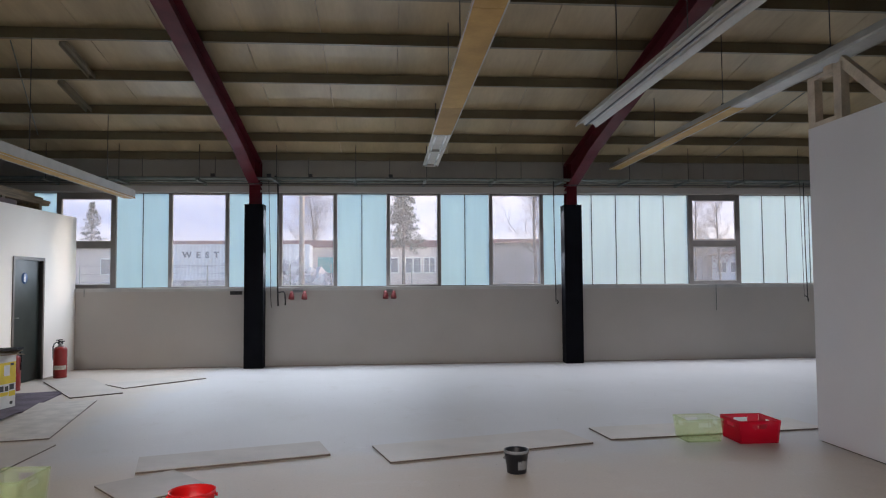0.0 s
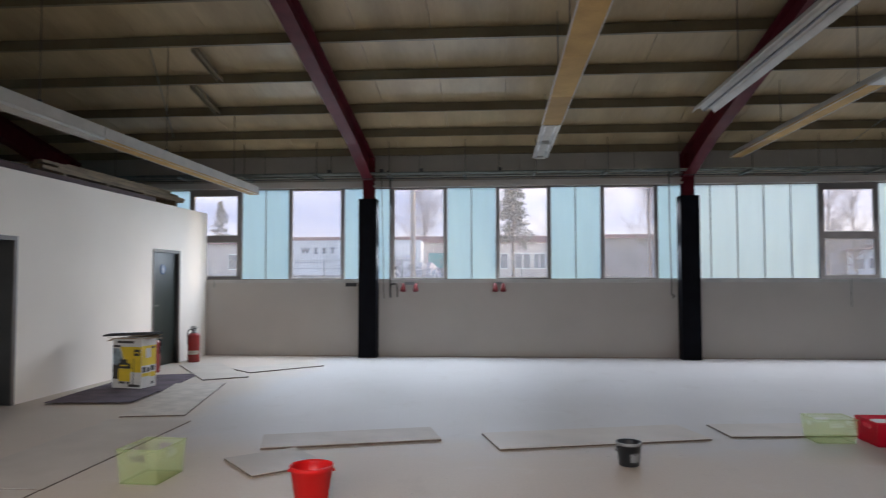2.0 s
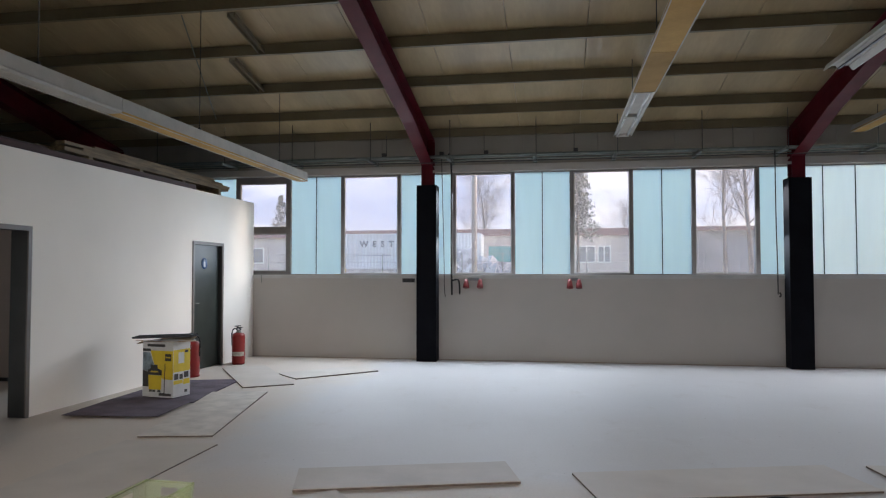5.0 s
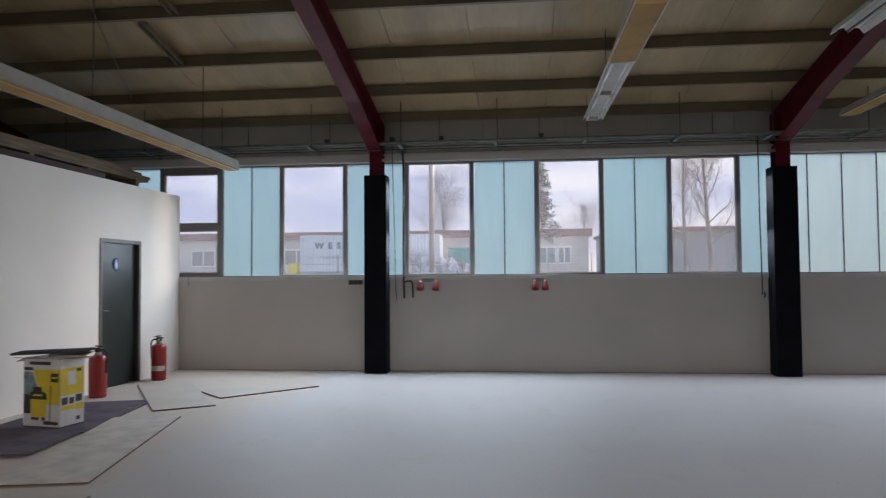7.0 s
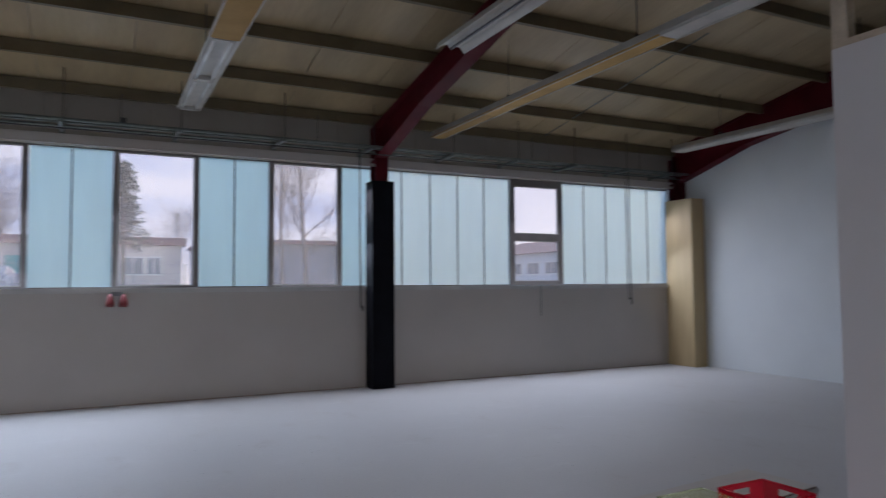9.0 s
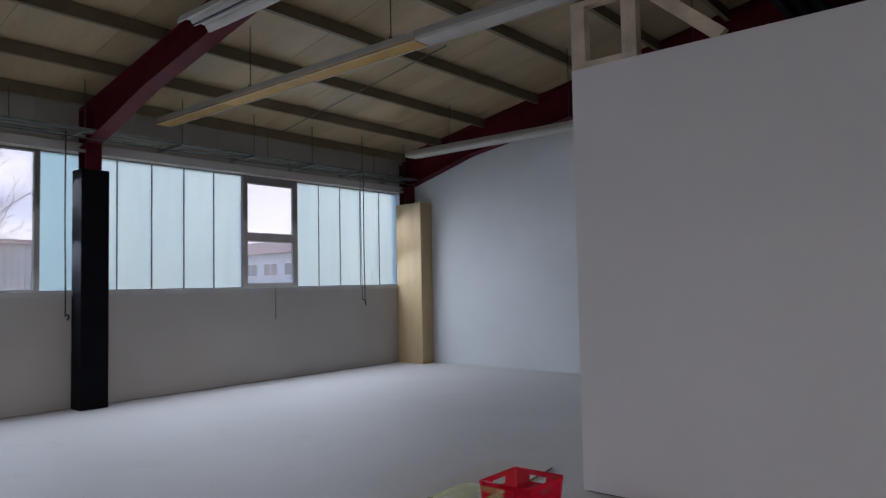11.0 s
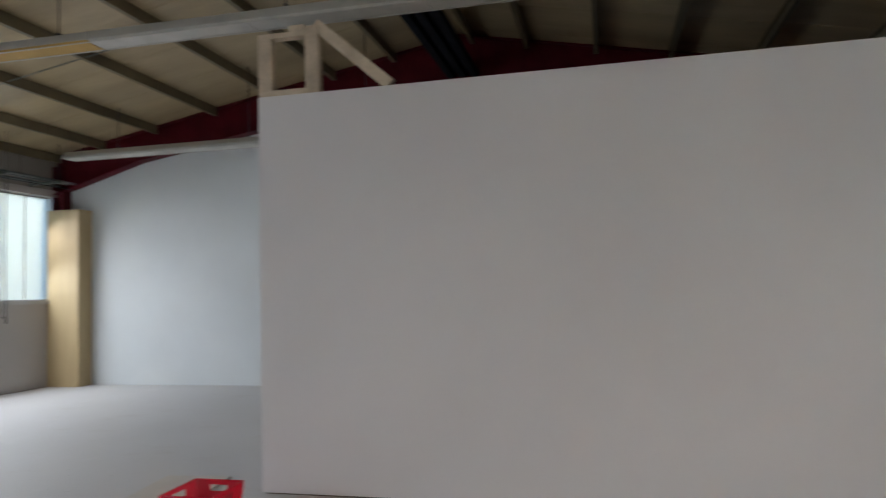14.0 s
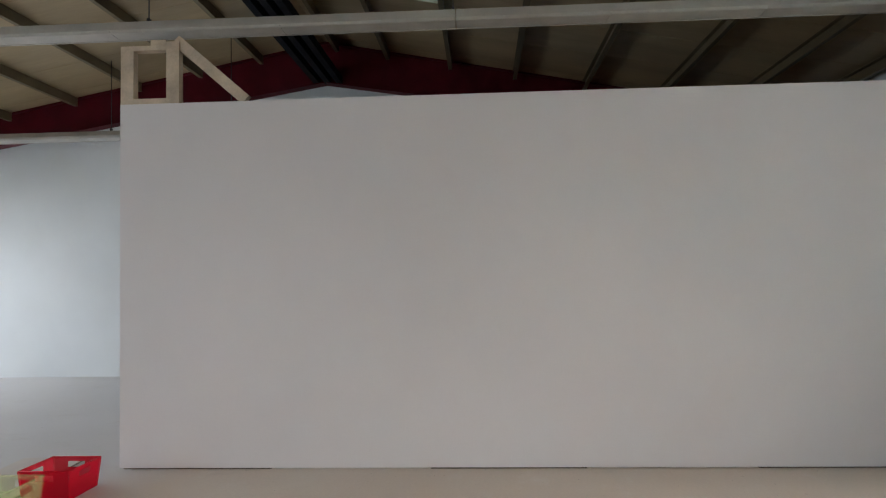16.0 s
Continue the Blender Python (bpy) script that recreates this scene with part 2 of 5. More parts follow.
M_BLACK = material("black_cladding", (0.0045, 0.005, 0.008), 0.75, vary=0.10, scale=4, fine=90, bump=0.10, spec=0.12)
M_FRAME = material("grey_brown_window_frame", (0.18, 0.162, 0.15), 0.45, vary=0.10, scale=4, fine=60, bump=0.05)
M_SILL = material("pale_grey_sill", (0.50, 0.49, 0.47), 0.5, vary=0.08, scale=3, fine=50, bump=0.05)
M_STEEL = material("galvanised_steel", (0.20, 0.225, 0.21), 0.5, 0.5, vary=0.14, scale=6, fine=50, bump=0.05)
M_CABLE = material("black_rubber", (0.014, 0.014, 0.015), 0.5, vary=0.1, bump=0.05)
M_DOOR = material("dark_green_door_paint", (0.018, 0.026, 0.022), 0.4, vary=0.12, scale=3, fine=60, bump=0.06)
M_TRIM = material("pale_grey_primed_steel", (0.135, 0.115, 0.10), 0.5, vary=0.08, scale=5, bump=0.04)
M_DFRAME = material("dark_grey_door_frame", (0.035, 0.037, 0.036), 0.45, vary=0.1, scale=4, bump=0.05)
M_PLY = material("yellow_plywood", (0.50, 0.375, 0.20), 0.6, vary=0.05, scale=2.2, fine=22, bump=0.1, stretch=(3, 3, 0.5))
M_TIMBER = material("pale_sawn_timber", (0.62, 0.50, 0.37), 0.65, vary=0.14, scale=5, fine=50, bump=0.15, stretch=(1, 1, 1))
M_OLDTIMBER = material("grey_brown_timber", (0.26, 0.185, 0.10), 0.7, vary=0.25, scale=4, fine=40, bump=0.2, stretch=(4, 0.5, 4))
M_LAMP = material("white_lamp_housing", (0.46, 0.44, 0.395), 0.5, vary=0.06, scale=5, fine=50, bump=0.03)
M_YELLOWED = material("yellowed_lamp_cover", (0.50, 0.31, 0.09), 0.7, vary=0.10, scale=2.5, fine=30, bump=0.05, spec=0.2)
M_GLASS = glass_material("window_glass")
M_FROST = frosted_material("frosted_channel_glass", (0.72, 0.895, 0.95), 0.6)
# Same channel glass, paler to put the brighter eastern sky into its tint.
M_FROSTPALE = frosted_material("skylit_channel_glass", (0.835, 0.955, 0.98), 0.6)
M_SEAM = material("dark_glass_joint", (0.03, 0.055, 0.055), 0.5, vary=0.1, bump=0)
M_SKY = sky_material("evening_clouds")
M_GROUND = material("winter_ground", (0.30, 0.28, 0.26), 0.9, vary=0.3, scale=0.3, fine=4, bump=0.4)


# ---------------------------------------------------------------- mesh helpers
def box(bm, x0, x1, y0, y1, z0, z1, m=None):
    vs = [bm.verts.new((x, y, z)) for z in (z0, z1) for y in (y0, y1) for x in (x0, x1)]
    if m is not None:
        for v in vs:
            v.co = m @ v.co
    for f in ((0, 2, 3, 1), (4, 5, 7, 6), (0, 1, 5, 4), (2, 6, 7, 3), (0, 4, 6, 2), (1, 3, 7, 5)):
        bm.faces.new([vs[i] for i in f])
    return vs


def tube(bm, p0, p1, r0, r1=None, seg=10, cap=True):
    p0, p1 = Vector(p0), Vector(p1)
    r1 = r0 if r1 is None else r1
    q = (p1 - p0).to_track_quat("Z", "Y")
    a = [bm.verts.new(p0 + q @ Vector((r0 * math.cos(t), r0 * math.sin(t), 0))) for t in [2 * math.pi * i / seg for i in range(seg)]]
    b = [bm.verts.new(p1 + q @ Vector((r1 * math.cos(t), r1 * math.sin(t), 0))) for t in [2 * math.pi * i / seg for i in range(seg)]]
    for i in range(seg):
        f = bm.faces.new((a[i], a[(i + 1) % seg], b[(i + 1) % seg], b[i]))
        f.smooth = True
    if cap:
        bm.faces.new(a[::-1])
        bm.faces.new(b)


def lathe(bm, rings, seg=24, m=None):
    """Rings of (radius, z), turned about z."""
    rows = []
    for r, z in rings:
        rows.append([bm.verts.new((r * math.cos(2 * math.pi * i / seg), r * math.sin(2 * math.pi * i / seg), z)) for i in range(seg)])
    if m is not None:
        for row in rows:
            for v in row:
                v.co = m @ v.co
    for a, b in zip(rows, rows[1:]):
        for i in range(seg):
            f = bm.faces.new((a[i], a[(i + 1) % seg], b[(i + 1) % seg], b[i]))
            f.smooth = True
    return rows


def prism(bm, outline, axis, a, b):
    """A flat outline pushed along an axis from a to b."""
    def at(p, v):
        return {"x": (v, p[0], p[1]), "y": (p[0], v, p[1]), "z": (p[0], p[1], v)}[axis]
    lo = [bm.verts.new(at(p, a)) for p in outline]
    hi = [bm.verts.new(at(p, b)) for p in outline]
    n = len(outline)
    for i in range(n):
        bm.faces.new((lo[i], lo[(i + 1) % n], hi[(i + 1) % n], hi[i]))
    bm.faces.new(lo[::-1])
    bm.faces.new(hi)


def part(name, bm, mat, parent=None, label="", bevel=0.0):
    if bevel:
        bmesh.ops.bevel(bm, geom=[e for e in bm.edges if e.is_manifold and e.calc_face_angle(0) > 0.6], offset=bevel, segments=2, profile=0.6, affect="EDGES")
    bmesh.ops.recalc_face_normals(bm, faces=bm.faces)
    me = bpy.data.meshes.new(name)
    bm.to_mesh(me)
    bm.free()
    me.materials.append(mat)
    ob = new(name, me)
    if parent is not None:
        ob.parent = parent
    if label:
        ob["label"] = label
    return ob


def boxes(name, mat, rows, parent=None, label="", bevel=0.0):
    bm = bmesh.new()
    for r in rows:
        box(bm, *r)
    return part(name, bm, mat, parent, label, bevel)


def structure(ob, label, category):
    return tagged(ob, label, category, kind="structure")


def thing(name, label, category, group="", m=None):
    ob = new(name)
    if m is not None:
        ob.matrix_world = m
    return tagged(ob, label, category, group)


# ---------------------------------------------------------------- hall
X0, X1 = -12.1, 12.1          # west and east wall
YS = -14.66                   # south wall
RIDGE = -7.33
EAVE, SLOPE = 3.83, 0.19      # top of the rafters


def top_z(y):
    return EAVE + SLOPE * min(-y, y - 2 * RIDGE)


floor = structure(boxes("floor", M_FLOOR, [(X0, X1, YS, 0.36, -0.2, 0.0)]), "pale grey-white floor of the empty hall", "floor")
WL, WR = -5.75, 12.1
SILL, HEAD = 1.48, 3.29
ROOF = 0.15
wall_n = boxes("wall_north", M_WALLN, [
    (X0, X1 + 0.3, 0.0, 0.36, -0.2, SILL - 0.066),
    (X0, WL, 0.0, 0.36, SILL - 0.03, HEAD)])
upper = structure(new("wall_north_top"), "grey fibre panels above the window band", "wall")
for k in range(20):
    xa = X0 + k * 1.25
    boxes("panel", M_UPPER, [(xa, min(xa + 1.246, X1 + 0.3), 0.0, 0.32, HEAD, 4.1)], upper)
structure(wall_n, "white painted wall below and above the window band", "wall")


def gable(name, x, w, label):
    bm = bmesh.new()
    prism(bm, [(0.36, -0.2), (0.36, top_z(0.36) + 0.2), (RIDGE, top_z(RIDGE) + 0.2), (YS - 0.3, top_z(YS - 0.3) + 0.2), (YS - 0.3, -0.2)], "x", x, x + w)
    return structure(part(name, bm, M_WALL), label, "wall")


gable("wall_east", X1, 0.3, "white painted end wall of the hall")
gable("wall_west", X0 - 0.3, 0.3, "white painted end wall of the hall")
structure(boxes("wall_south", M_WALL, [(X0, X1, YS - 0.3, YS, -0.2, 1.48), (X0, X1, YS - 0.3, YS, 3.33, 4.2), (X0, -6.2, YS - 0.3, YS, 1.48, 3.33), (4.4, X1, YS - 0.3, YS, 1.48, 3.33)]),
          "white painted long wall with a window band", "wall")
band = structure(new("channel_glass_band"), "frosted channel glass in the long wall", "glazing")
for k in range(17):
    boxes("glass_channel", M_FROST, [(-6.2 + k * 10.6 / 17, -6.2 + (k + 1) * 10.6 / 17 - 0.012, YS - 0.204, YS - 0.196, 1.48, 3.33)], band)

# roof of sandwich panels, one metre wide, with recessed joints
bm = bmesh.new()
for side in (1, -1):
    ya, yb = (0.5, RIDGE) if side == 1 else (YS - 0.4, RIDGE)
    cut = {(-1, 21): ((ya, -9.32), (-8.88, yb))}
    for k, ya, yb in [(k, *r) for k in range(25) for r in cut.get((side, k), ((ya, yb),))]:
        xa = X0 - 0.3 + k * 1.0
        xb = xa + 0.992
        za, zb = top_z(ya) + ROOF, top_z(yb) + ROOF
        vs = [bm.verts.new(p) for p in ((xa, ya, za), (xb, ya, za), (xb, yb, zb), (xa, yb, zb), (xa, ya, za + 0.08), (xb, ya, za + 0.08), (xb, yb, zb + 0.08), (xa, yb, zb + 0.08))]
        for f in ((0, 1, 2, 3), (4, 7, 6, 5), (0, 4, 5, 1), (1, 5, 6, 2), (2, 6, 7, 3), (3, 7, 4, 0)):
            bm.faces.new([vs[i] for i in f])
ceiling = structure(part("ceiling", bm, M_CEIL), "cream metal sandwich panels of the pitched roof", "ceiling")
bm = bmesh.new()


def skin(xa, xb, ya, yb):
    prism(bm, [(ya, top_z(ya) + ROOF + 0.085), (yb, top_z(yb) + ROOF + 0.085), (yb, top_z(yb) + ROOF + 0.13), (ya, top_z(ya) + ROOF + 0.13)], "x", xa, xb)


skin(X0 - 0.4, X1 + 0.5, 0.6, RIDGE)
for xa, xb, ya, yb in ((X0 - 0.4, 8.6, YS - 0.5, RIDGE), (9.59, X1 + 0.5, YS - 0.5, RIDGE), (8.6, 9.59, YS - 0.5, -9.32), (8.6, 9.59, -8.88, RIDGE)):
    skin(xa, xb, ya, yb)
structure(part("roof", bm, M_CEIL), "outer skin of the hall roof", "roof")

bm = bmesh.new()
box(bm, -0.5, 0.49, -0.24, 0.24, 0, 0.012, pose(9.1, -9.10, top_z(-9.10) + ROOF + 0.14, math.degrees(math.atan(SLOPE)), 0, 0))
structure(part("skylight", bm, M_FROST), "small translucent roof light", "skylight")

# purlins on the rafters
PURLINS = [-0.15, -1.06, -2.08, -3.2, -4.28, -5.3, -6.3, -7.12]
for y in PURLINS + [2 * RIDGE - p for p in PURLINS]:
    z = top_z(y)
    s = SLOPE if y > RIDGE else -SLOPE
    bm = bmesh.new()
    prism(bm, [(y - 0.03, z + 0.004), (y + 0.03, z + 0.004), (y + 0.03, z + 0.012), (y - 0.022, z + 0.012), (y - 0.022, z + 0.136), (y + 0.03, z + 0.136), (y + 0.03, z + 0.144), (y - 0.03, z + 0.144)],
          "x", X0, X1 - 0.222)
    tagged(part("purlin", bm, M_PURLIN), "cream painted steel purlin, darkened for shade under the roof panels", "purlin", "roof purlins", "structure")


def rafter(x, crown=0.28, rise=0.0):
    root = thing("portal_frame", "wine-red painted steel portal frame of column and rafters", "steel frame", "portal frames")
    w, tf = 0.10, 0.014
    for side in (1, -1):
        def fy(y):
            return y if side == 1 else 2 * RIDGE - y

        def profile(a, b):
            return [(fy(p), q) for p, q in a + b[::-1]]
        ys = [-0.0, -0.9, -1.7, RIDGE]
        dep = [0.52, 0.44, 0.36, crown]
        topl = [(y, top_z(y) + rise) for y in ys]
        botl = [(y, top_z(y) - d) for y, d in zip(ys, dep)]
        bm = bmesh.new()
        prism(bm, profile([(y, z - tf) for y, z in topl], [(y, z + tf) for y, z in botl]), "x", x - 0.005, x + 0.005)
        web = part("rafter_web", bm, M_RED, root)
        for nm, line in (("top_flange", [(y, z) for y, z in topl]), ("bottom_flange", [(y, z + tf) for y, z in botl])):
            bm = bmesh.new()
            prism(bm, profile(line, [(y, z - tf) for y, z in line]), "x", x - w, x + w)
            part(nm, bm, M_RED, web)
        ya, yb = (fy(0.0), fy(-0.22))
        lo, hi = min(ya, yb), max(ya, yb)
        bm = bmesh.new()
        box(bm, x - w, x + w, lo, lo + 0.014, 0.0, top_z(0) - 0.02)
        box(bm, x - w, x + w, hi - 0.014, hi - 0.002, 0.0, top_z(0) - 0.02)
        box(bm, x - 0.005, x + 0.005, lo + 0.014, hi - 0.014, 0.0, top_z(0) - 0.02)
        part("column", bm, M_RED, root)
    return root


for x in (-6.0, 0.0, 6.0, 11.98):
    rafter(x, 0.52 if x > 11 else 0.28, 0.145 if x > 11 else 0.0)

# column casings
for x in (0.0, 6.0):
    root = thing("column_casing", "black boxed casing round a steel column", "column casing", "column casings")
    boxes("front_board", M_BLACK, [(x - 0.172, x + 0.172, -0.275, -0.255, 0.0, 3.02)], root, bevel=0.004)
    boxes("side_board", M_BLACK, [(x - 0.172, x - 0.152, -0.2545, -0.001, 0.0, 3.018)], root, bevel=0.003)
    boxes("side_board", M_BLACK, [(x + 0.152, x + 0.172, -0.2545, -0.001, 0.0, 3.018)], root, bevel=0.003)
    boxes("lid", M_BLACK, [(x - 0.151, x + 0.151, -0.2545, -0.001, 2.99, 3.012)], root)
root = thing("plywood_casing", "unpainted yellow plywood casing round the corner column", "column casing")
boxes("side_board", M_PLY, [(11.78, 11.80, -0.63, -0.001, 0.0, 3.02)], root, bevel=0.002)
boxes("front_board", M_PLY, [(11.801, 12.098, -0.63, -0.61, 0.0, 3.02)], root, bevel=0.002)
boxes("lid", M_PLY, [(11.801, 12.098, -0.609, -0.002, 2.99, 3.015)], root)

# ---------------------------------------------------------------- window band
GY = 0.30


def window(name, xa, xb, split, label):
    root = structure(new(name), label, "window")
    fw, lo, hi = (0.085, 0.065, 0.115) if split else (0.058, 0.024, 0.024)
    d0, d1 = GY - 0.05, GY + 0.012
    rows = [(xa, xa + fw, d0, d1, SILL, HEAD), (xb - fw, xb, d0, d1, SILL, HEAD),
            (xa + fw, xb - fw, d0, d1, HEAD - hi, HEAD), (xa + fw, xb - fw, d0, d1, SILL, SILL + lo)]
    if split:
        rows.append((xa + fw, xb - fw, d0, d1, 2.24, 2.36))
    boxes("window_frame", M_FRAME, rows, root)
    spans = [(SILL + lo, HEAD - hi)] if not split else [(SILL + lo, 2.24), (2.36, HEAD - hi)]
    for za, zb in spans:
        p = boxes("pane", M_GLASS, [(xa + fw, xb - fw, GY - 0.004, GY + 0.004, za, zb)], root)
        p.visible_shadow = False
        bd = 0.014
        boxes("glazing_bead", M_SILL, [(xa + fw, xa + fw + bd, GY - 0.03, GY - 0.005, za, zb), (xb - fw - bd, xb - fw, GY - 0.03, GY - 0.005, za, zb),
                                       (xa + fw + bd, xb - fw - bd, GY - 0.03, GY - 0.005, za, za + bd), (xa + fw + bd, xb - fw - bd, GY - 0.03, GY - 0.005, zb - bd, zb)], p)
    return root


CLEAR = [(-3.74, -2.66, True), (-1.69, -0.57, False), (0.37, 1.48, False), (2.44, 3.50, False), (4.46, 5.54, False), (8.52, 9.60, True)]
for i, (xa, xb, sp) in enumerate(CLEAR):
    window(f"window_{i + 1}", xa, xb, sp, "two-part window in a grey-brown metal frame" if sp else "tall clear window in a thin grey-brown frame")


def channel_band(xa, xb, n):
    root = structure(new("channel_glass_band"), "pale turquoise frosted channel glass between the windows", "glazing")
    w = (xb - xa) / n
    for k in range(n):
        a, b = xa + k * w, xa + (k + 1) * w
        boxes("glass_channel", M_FROSTPALE if a > 5.9 else M_FROST, [(a + 0.0075, b - 0.0075, GY - 0.004, GY + 0.004, SILL + 0.012, HEAD - 0.012)], root)
        if k:
            boxes("joint", M_SEAM, [(a - 0.007, a + 0.007, GY - 0.010, GY + 0.006, SILL + 0.012, HEAD - 0.012)], root)
    boxes("edge_rail", M_FRAME, [(xa, xb, GY - 0.03, GY + 0.03, SILL, SILL + 0.011), (xa, xb, GY - 0.03, GY + 0.03, HEAD - 0.011, HEAD)], root)


for xa, xb, n in ((WL, -3.74, 4), (-2.66, -1.69, 2), (-0.57, 0.37, 2), (1.48, 2.44, 2), (3.50, 4.46, 2), (5.54, 8.52, 6), (9.60, 12.10, 5)):
    channel_band(xa, xb, n)
structure(boxes("window_sill", M_SILL, [(WL, 12.1, -0.035, 0.34, SILL - 0.065, SILL - 0.002)], bevel=0.004), "long pale grey window sill", "window sill")
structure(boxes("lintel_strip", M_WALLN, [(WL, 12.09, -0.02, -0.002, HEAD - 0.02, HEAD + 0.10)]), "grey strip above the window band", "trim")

# ---------------------------------------------------------------- side room with doors
PX = -3.265
RT = 2.79
RS = -6.56


def room_wall():
    d1a, d1b, d2a, d2b, dh = -2.15, -1.17, -6.41, -5.42, 2.0
    rows = [(PX - 0.19, PX, RS, d2a, 0, RT), (PX - 0.19, PX, d2b, d1a, 0, RT), (PX - 0.19, PX, d1b, -0.002, 0, RT),
            (PX - 0.19, PX, d2a, d2b, dh, RT), (PX - 0.19, PX, d1a, d1b, dh, RT)]
    structure(boxes("wall_side_room", M_FRESH, rows), "white painted partition with two doorways", "wall")
    structure(boxes("wall_side_room_end", M_FRESH, [(X0, PX - 0.191, RS, RS + 0.12, 0, RT)]), "white painted end of the side room", "wall")
    structure(boxes("wall_side_room_inner", M_INNER, [(-7.0, -4.6, -3.3, -3.2, 0, RT - 0.05), (-7.1, -7.001, -6.43, -3.2, 0, RT - 0.05)]), "wall inside the side room, toned for its dim warm light", "wall")
    structure(boxes("ceiling_side_room", M_PART, [(X0, PX - 0.191, RS + 0.121, -0.002, RT - 0.04, RT)]), "flat top of the side room", "ceiling")
    for nm, a, b in (("door_frame_1", d1a, d1b), ("door_frame_2", d2a, d2b)):
        f = structure(new(nm), "steel door frame with a pale grey face and dark lining", "door frame")
        for part_name, mt, x0, x1, w in (("face_trim", M_TRIM, PX - 0.004, PX + 0.014, 0.05), ("lining", M_DFRAME, PX - 0.20, PX - 0.0045, 0.045)):
            boxes(part_name, mt, [(x0, x1, a, a + w, 0, dh), (x0, x1, b - w, b, 0, dh), (x0, x1, a + w, b - w, dh - w, dh)], f, bevel=0.003)
    d = structure(boxes("door_1", M_DOOR, [(PX - 0.09, PX - 0.05, d1a + 0.047, d1b - 0.047, 0.008, dh - 0.047)], bevel=0.004), "closed dark green door with a round blue sign", "door")
    return d


room_wall()

# ---------------------------------------------------------------- partition box
QX, QY, QZ = 6.58, -6.80, 3.02
structure(boxes("wall_partition", M_PART, [(QX, QX + 0.10, YS + 0.001, QY, 0.012, QZ)]), "white boarded partition, open at the top", "wall")
structure(boxes("wall_partition_end", M_PART, [(QX + 0.101, X1 - 0.001, QY - 0.10, QY, 0.012, QZ)]), "white boarded end of the partition", "wall")

# ---------------------------------------------------------------- ground and sky outside
GZ = 1.3
bm = bmesh.new()
for xa, xb, ya, yb in ((-900, 900, 0.75, 1500), (-900, -13, -900, 0.75), (13, 900, -900, 0.75), (-13, 13, -900, -15.2)):
    vs = [bm.verts.new(p) for p in ((xa, ya, GZ), (xb, ya, GZ), (xb, yb, GZ), (xa, yb, GZ))]
    bm.faces.new(vs)
bmesh.ops.remove_doubles(bm, verts=bm.verts, dist=0.001)
structure(part("ground", bm, M_GROUND), "flat winter ground outside the hall", "ground")
bm = bmesh.new()
N = 24
ring = [(260 * math.sin(a), 260 * math.cos(a)) for a in [radians(-85 + 145 * i / N) for i in range(N + 1)]]
for (xa, ya), (xb, yb) in zip(ring, ring[1:]):
    bm.faces.new([bm.verts.new(p) for p in ((xa, ya, -2), (xb, yb, -2), (xb, yb, 120), (xa, ya, 120))])
structure(part("backdrop", bm, M_SKY), "cloudy evening sky", "sky")
# ---------------------------------------------------------------- more materials
M_YELLOWED2 = material("dark_yellowed_lamp_cover", (0.36, 0.215, 0.06), 0.7, vary=0.10, scale=2.5, fine=30, bump=0.05, spec=0.2)
M_SHEET = material("chipboard_face", (0.53, 0.485, 0.43), 0.55, vary=0.05, scale=2, fine=120, bump=0.1, spec=0.35)
M_SHEET2 = material("brown_chipboard_face", (0.45, 0.405, 0.355), 0.6, vary=0.08, scale=2, fine=120, bump=0.12)
M_EDGE = material("chipboard_edge", (0.15, 0.118, 0.092), 0.8, vary=0.2, scale=20, fine=200, bump=0.3)
M_MAT = material("purple_grey_felt", (0.115, 0.088, 0.115), 0.95, vary=0.2, scale=4, fine=180, bump=0.5)
M_FELTSHEET = material("scuffed_white_board", (0.60, 0.55, 0.49), 0.6, vary=0.11, scale=5, fine=40, bump=0.1)
M_EXT = material("red_enamel", (0.30, 0.012, 0.010), 0.35, vary=0.06, scale=6, fine=60, bump=0.02, coat=0.4)
M_LABEL = material("pale_label", (0.62, 0.58, 0.50), 0.6, vary=0.15, scale=30, fine=90, bump=0.02)
M_CARD_Y = material("yellow_printed_card", (0.72, 0.52, 0.02), 0.5, vary=0.06, scale=8, fine=60, bump=0.03)
M_CARD_W = material("white_printed_card", (0.66, 0.65, 0.63), 0.55, vary=0.06, scale=8, fine=60, bump=0.03)
M_CARD_B = material("dark_print", (0.045, 0.042, 0.038), 0.5, vary=0.2, scale=20, fine=60, bump=0.02)
M_CARD_G = material("grey_blue_print", (0.25, 0.32, 0.36), 0.5, vary=0.25, scale=18, fine=60, bump=0.02)
M_CARD_K = material("brown_card_inside", (0.40, 0.30, 0.19), 0.8, vary=0.1, scale=8, fine=80, bump=0.08)
M_DARKBOARD = material("dark_panel", (0.035, 0.033, 0.035), 0.45, vary=0.1, scale=4, fine=60, bump=0.05)
M_REDPLASTIC = plastic_material("red_clear_plastic", (0.80, 0.015, 0.06), 0.5)
M_GREENPLASTIC = plastic_material("lime_clear_plastic", (0.80, 0.92, 0.50), 0.12, 0.16)
M_BUCKET = plastic_material("red_bucket_plastic", (0.85, 0.02, 0.02), 1.0)
M_PAINT = material("black_bucket_plastic", (0.016, 0.019, 0.024), 0.35, vary=0.1, bump=0.03)
M_GREYPL = material("grey_plastic", (0.22, 0.23, 0.24), 0.45, vary=0.08, bump=0.03)
M_SOCKET = material("red_socket_plastic", (0.17, 0.010, 0.010), 0.45, vary=0.08, bump=0.03)
